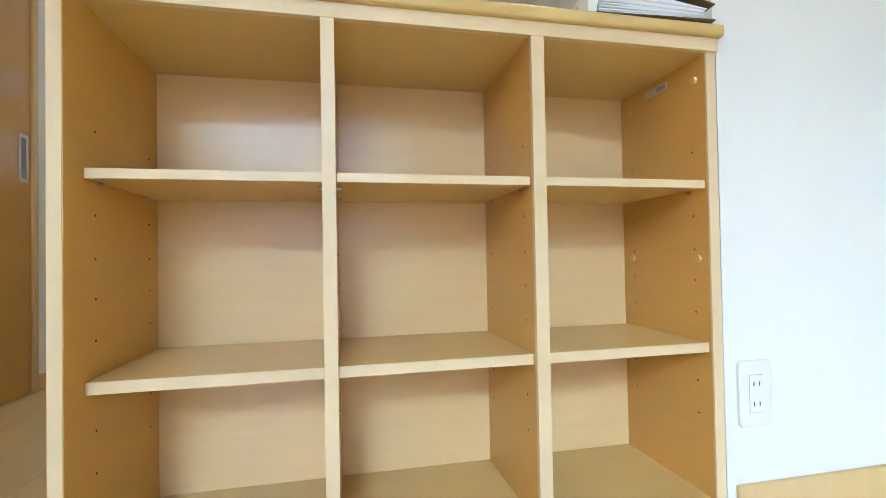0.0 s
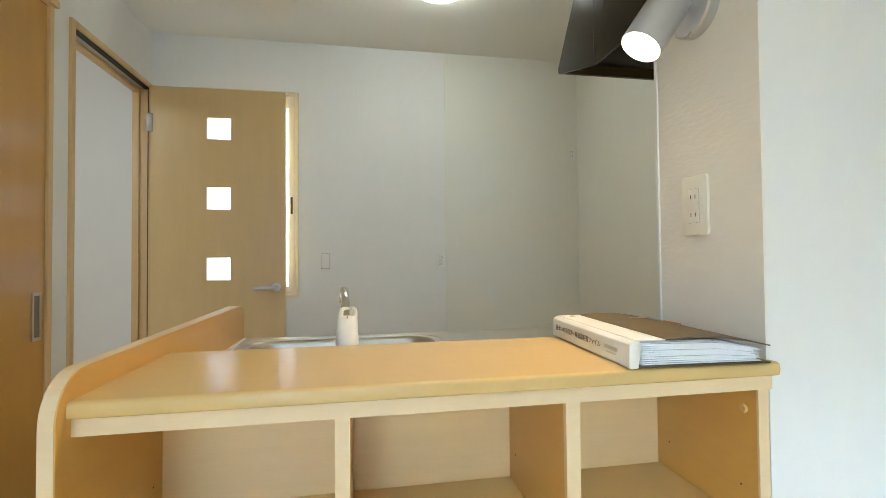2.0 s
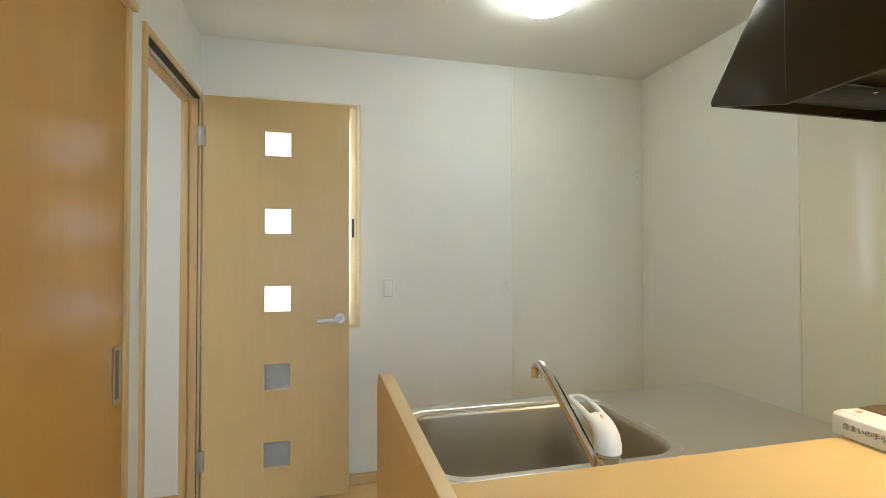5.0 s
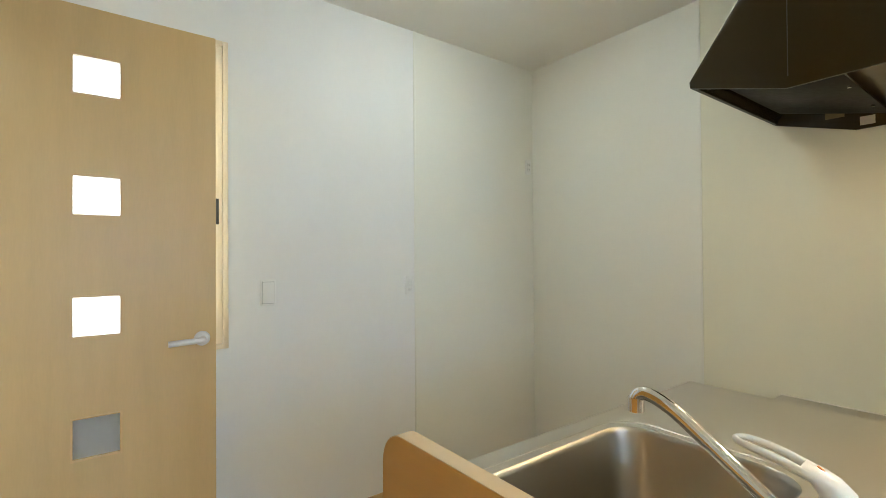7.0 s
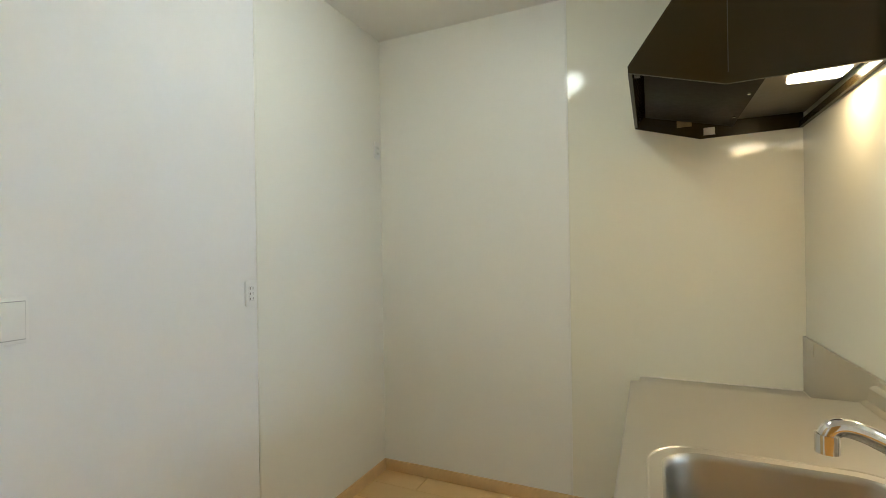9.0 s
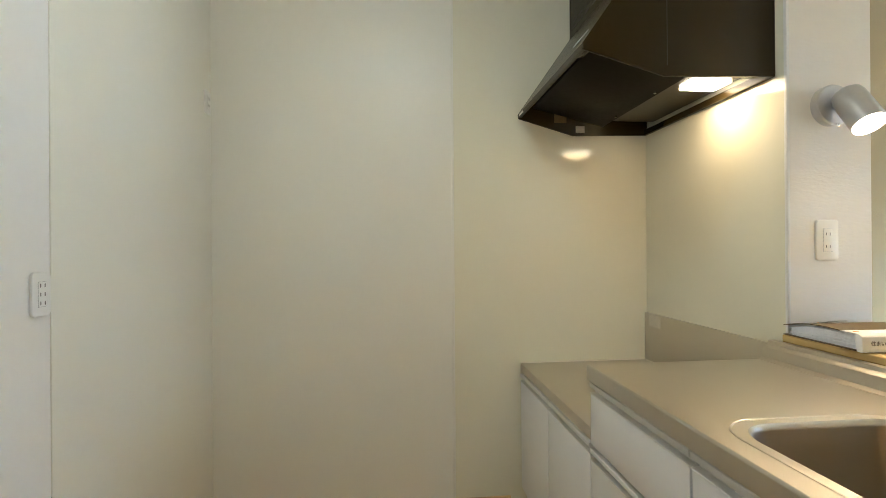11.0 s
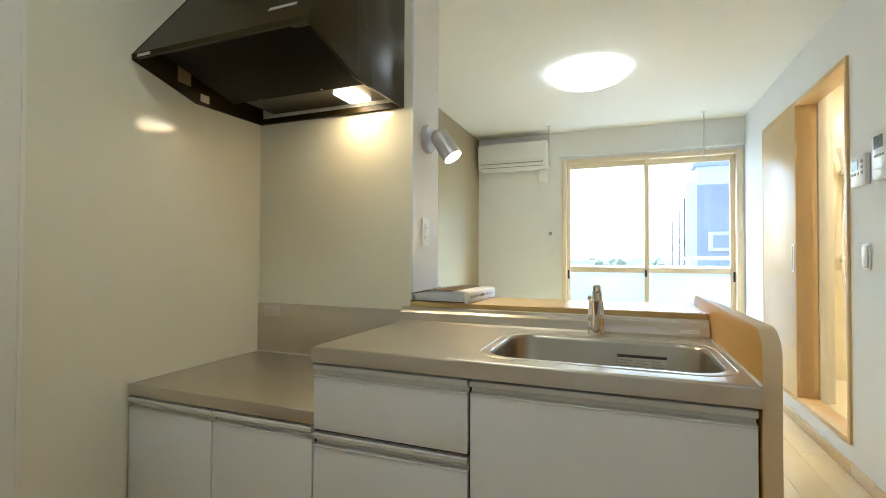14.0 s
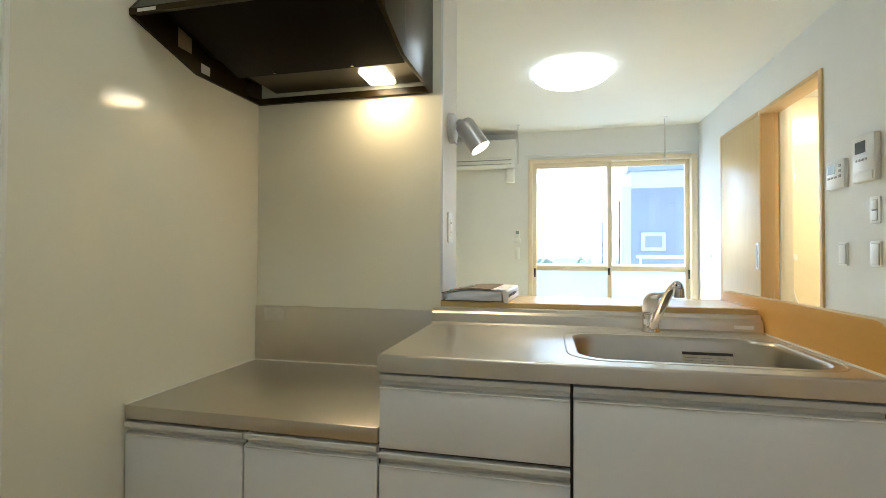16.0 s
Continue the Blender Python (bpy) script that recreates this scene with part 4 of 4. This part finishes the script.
bmesh.ops.transform(bm, verts=bm.verts, matrix=M)
part("bulb", bm, BULB_GLOW, hd, "glowing reflector bulb")

# ---- ceiling lamps and detector ----


def ceiling_lamp(x, y, r, label, glow):
    c = thing("ceiling_lamp", label, "ceiling lamp", "round ceiling lamps")
    part("base", lathe([(r * 0.95, 0), (r * 0.955, -0.010), (r * 0.95, -0.014), (r * 0.90, -0.014)], (x, y, ZC), seg=48), WHITE, c)
    part("diffuser", lathe([(r * 0.99, -0.010), (r * 1.0, -0.018), (r * 0.97, -0.034), (r * 0.89, -0.052), (r * 0.74, -0.069), (r * 0.48, -0.081), (r * 0.2, -0.086), (0.002, -0.087)], (x, y, ZC), seg=64), glow, c, "lit milky diffuser")


ceiling_lamp(0.345, 1.36, 0.155, "small round ceiling lamp, lit", LAMP_GLOW)
ceiling_lamp(0.10, -1.42, 0.266, "large round ceiling lamp, lit", ROOM_GLOW)
s = thing("smoke_detector", "small white smoke detector on the ceiling", "smoke detector")
part("base", lathe([(0.045, 0), (0.045, -0.012), (0.04, -0.016)], (-0.57, 1.44, ZC), seg=32), WHITE, s)
part("head", lathe([(0.03, -0.016), (0.03, -0.03), (0.022, -0.036)], (-0.57, 1.44, ZC), seg=24), IVORY, s)

# ---- switches and outlets ----


def plate(name, label, axis, pos, w, hgt, kind, material=WHITE, flip=1):
    """A wall plate; axis is the wall's normal, pos its centre on the wall."""
    t = thing(name, label, "outlet" if "outlet" in name else "switch")
    M2 = Matrix.Translation(pos) @ {"-y": pose(0, 0, 0, 0, 0, 0), "+x": pose(0, 0, 0, 0, 0, 90), "-x": pose(0, 0, 0, 0, 0, -90), "+y": pose(0, 0, 0, 0, 0, 180)}[axis]

    def q(nm, bm, m, pr, lab=""):
        bmesh.ops.transform(bm, verts=bm.verts, matrix=M2)
        return part(nm, bm, m, pr, lab)
    q("cover", prism(round_rect(-w / 2, w / 2, -hgt / 2, hgt / 2, 0.009, 5), "y", -0.0075, 0.0, bev=0.0025), material, t)
    # Grey strips round rockers and inserts stand for the shadow in the gap.
    if kind == "switch":
        q("rocker_shadow_line", boxes((-w * 0.37 - 0.0014, w * 0.37 + 0.0014, -0.0082, -0.0065, -hgt * 0.40 - 0.0018, hgt * 0.40 + 0.0018)), GREY, t)
        q("rocker", boxes((-w * 0.37, w * 0.37, -0.012, -0.0065, -hgt * 0.40, hgt * 0.40), bev=0.0015), material, t)
    elif kind == "double":
        q("rocker_shadow_line", boxes((-w * 0.25 - 0.0018, w * 0.25 + 0.0018, -0.0082, -0.0065, -hgt * 0.39, hgt * 0.39)), GREY, t)
        for z in (-0.2, 0.2):
            q("rocker", boxes((-w * 0.25, w * 0.25, -0.011, -0.0065, hgt * (z - 0.17), hgt * (z + 0.17)), bev=0.0015), material, t)
    else:
        q("insert_shadow_line", boxes((-w * 0.20 - 0.0006, w * 0.20 + 0.0006, -0.0080, -0.0065, -hgt * 0.28 - 0.0006, hgt * 0.28 + 0.0006)), GREY, t)
        q("insert", boxes((-w * 0.20, w * 0.20, -0.0092, -0.0065, -hgt * 0.28, hgt * 0.28), bev=0.001), material, t)
        for z in kind:
            for x in (-0.006, 0.006):
                q("slot", boxes((x - 0.001, x + 0.001, -0.0096, -0.0090, z * hgt - 0.004, z * hgt + 0.004)), INK, t)
    return t


plate("wall_outlet", "white double wall outlet on the partition", "-y", (0.704, 0.0, 0.221), 0.070, 0.120, (0.15, -0.15))
plate("wall_outlet", "ivory double outlet on the partition end", "-x", (0.640, 0.149, 1.152), 0.070, 0.118, (0.15, -0.15), IVORY)
plate("light_switch", "white light switch beside the door", "-y", (-0.214, YN, 1.045), 0.062, 0.108, "switch")
plate("wall_outlet", "white outlet beside the panel joint", "-y", (0.476, YN, 1.044), 0.052, 0.094, (0.2, 0.0, -0.2))
plate("wall_outlet", "white high outlet near the corner", "-y", (1.348, YN, 1.729), 0.050, 0.092, (0.15, -0.15))
plate("light_switch", "white double light switch", "+x", (XW, -0.523, 1.253), 0.070, 0.122, "double")
plate("light_switch", "white wide rocker switch", "+x", (XW, -0.752, 1.059), 0.070, 0.118, "switch")
plate("light_switch", "white wide rocker switch with lamp", "+x", (XW, -0.522, 1.057), 0.070, 0.118, "switch")
plate("wall_outlet", "white antenna outlet low on the wall", "+x", (XW, -0.525, 0.424), 0.070, 0.112, (0.0,))
plate("wall_outlet", "white double outlet low on the wall", "+x", (XW, -0.528, 0.233), 0.070, 0.112, (0.15, -0.15))

i = thing("door_intercom", "white video intercom with dark screen", "intercom")
part("body", boxes((XW, XW + 0.028, -0.638, -0.488, 1.385, 1.598), bev=0.006), WHITE, i)
part("screen", boxes((XW + 0.028, XW + 0.0295, -0.615, -0.545, 1.518, 1.572)), SCREEN, i)
part("grip", boxes((XW + 0.027, XW + 0.032, -0.630, -0.496, 1.390, 1.432), bev=0.003), WHITE, i)
for n in range(4):
    part("button", boxes((XW + 0.028, XW + 0.031, -0.612 + n * 0.022, -0.600 + n * 0.022, 1.482, 1.492), bev=0.001), GREY, i)
i = thing("water_heater_remote", "white water heater remote with display", "remote panel")
part("body", boxes((XW, XW + 0.020, -0.860, -0.715, 1.385, 1.528), bev=0.005), WHITE, i)
part("display", boxes((XW + 0.020, XW + 0.0215, -0.845, -0.785, 1.462, 1.506)), LCD, i)
for n in range(3):
    part("button", boxes((XW + 0.020, XW + 0.023, -0.755, -0.737, 1.437 + n * 0.026, 1.451 + n * 0.026), bev=0.001), GREY, i)
    part("button", boxes((XW + 0.020, XW + 0.023, -0.845 + n * 0.028, -0.827 + n * 0.028, 1.437, 1.448), bev=0.001), GREY, i)
for z in (1.053,):
    hk = thing("coat_hook", "small metal hook on the wall", "hook")
    part("plate", boxes((XW, XW + 0.004, -2.635, -2.615, z - 0.012, z + 0.012), bev=0.001), NICKEL, hk)
    part("prong", tube([(XW + 0.002, -2.625, z), (XW + 0.03, -2.625, z), (XW + 0.034, -2.625, z + 0.012)], 0.003, 8), NICKEL, hk)

# ---- air conditioner and things by the window ----
a = thing("air_conditioner", "white wall air conditioner", "air conditioner")
part("body", boxes((0.580, 1.300, YS, -2.772, 1.962, 2.228), bev=0.015, seg=3), WHITE, a)
part("front_panel", boxes((0.582, 1.298, -2.774, -2.764, 2.045, 2.218), bev=0.004), WHITE, a)
part("louvre", boxes((0.62, 1.27, -2.785, -2.764, 1.985, 2.012), bev=0.004), WHITE, a)
part("outlet_slot", boxes((0.62, 1.27, -2.7745, -2.766, 2.014, 2.022)), GREY, a)
part("outlet_slot", boxes((0.62, 1.27, -2.7725, -2.768, 1.974, 1.980)), GREY, a)
v = thing("air_vent", "white rounded ventilation cover on the taupe wall", "vent")
part("cover", boxes((XL2 - 0.045, XL2, -1.232, -0.955, 1.955, 2.19), bev=0.022, seg=4), WHITE, v)
part("face", boxes((XL2 - 0.055, XL2 - 0.045, -1.202, -0.985, 1.985, 2.16), bev=0.004), WHITE, v)
p = thing("pipe_cover", "white air conditioner pipe cover", "pipe cover")
part("cover", boxes((0.595, 0.69, YS, YS + 0.07, 1.81, 1.965), bev=0.02, seg=3), WHITE, p)
plate("wall_outlet", "white outlet for the air conditioner", "+y", (1.29, YS, 1.872), 0.07, 0.115, (0.15, -0.15))
cd = thing("power_cord", "white air conditioner cord to the outlet", "cord")
part("cord", tube(spline([(1.28, YS + 0.03, 1.97), (1.31, YS + 0.03, 1.93), (1.30, YS + 0.025, 1.89)], 5), 0.004, 8), WHITE, cd)
part("plug", boxes((1.275, 1.305, YS + 0.008, YS + 0.03, 1.87, 1.90), bev=0.004), WHITE, cd)
r = thing("remote_control", "white remote control in a wall holder", "remote control")
part("body", boxes((0.545, 0.595, YS + 0.004, YS + 0.024, 1.195, 1.32), bev=0.004), WHITE, r)
part("display", boxes((0.553, 0.587, YS + 0.024, YS + 0.0255, 1.275, 1.31)), LCD, r)
part("holder", boxes((0.540, 0.600, YS, YS + 0.028, 1.185, 1.23), bev=0.003), WHITE, r)
r = thing("remote_control", "slim white lamp remote on the wall", "remote control")
part("body", boxes((0.55, 0.59, YS, YS + 0.02, 1.012, 1.135), bev=0.008, seg=3), WHITE, r)
for x in (0.547, -0.791):
    g = thing("ceiling_hanger", "white ceiling rod with a loop for laundry poles", "hanger", "ceiling hangers")
    part("mount", lathe([(0.02, 0), (0.02, -0.01), (0.008, -0.014)], (x, -2.68, ZC), seg=20), WHITE, g)
    part("rod", rod((x, -2.68, ZC - 0.012), (x, -2.68, 1.95), 0.005, seg=10), NICKEL, g)
    part("loop", tube([(x + 0.022 * math.sin(q), -2.68, 1.928 + 0.022 * math.cos(q)) for q in [2 * math.pi * n / 16 for n in range(17)]], 0.004, 8), WHITE, g)

# ---- floorboards ----
random.seed(8)
x = -1.157 + 0.003
row = 0
while x < 1.39:
    y = YS + 0.003 - (row % 3) * 0.6
    while y < YN:
        y0, y1 = max(y, YS), min(y + 1.815, YN)
        if y1 - y0 > 0.05:
            bd = finish("plank", boxes((x, min(x + 0.149, 1.395), y0, y1 - 0.0015, -0.012, 0.0)), FLOORWOOD, False)
            bd.parent = floor
        y += 1.8165
    x += 0.1505
    row += 1
for i in range(10):
    bd = finish("plank", boxes((-2.6 + i * 0.1505, -2.6 + i * 0.1505 + 0.149 - (0.06 if i == 9 else 0), -0.7, YN, -0.012, 0.0)), FLOORWOOD, False)
    bd.parent = floor
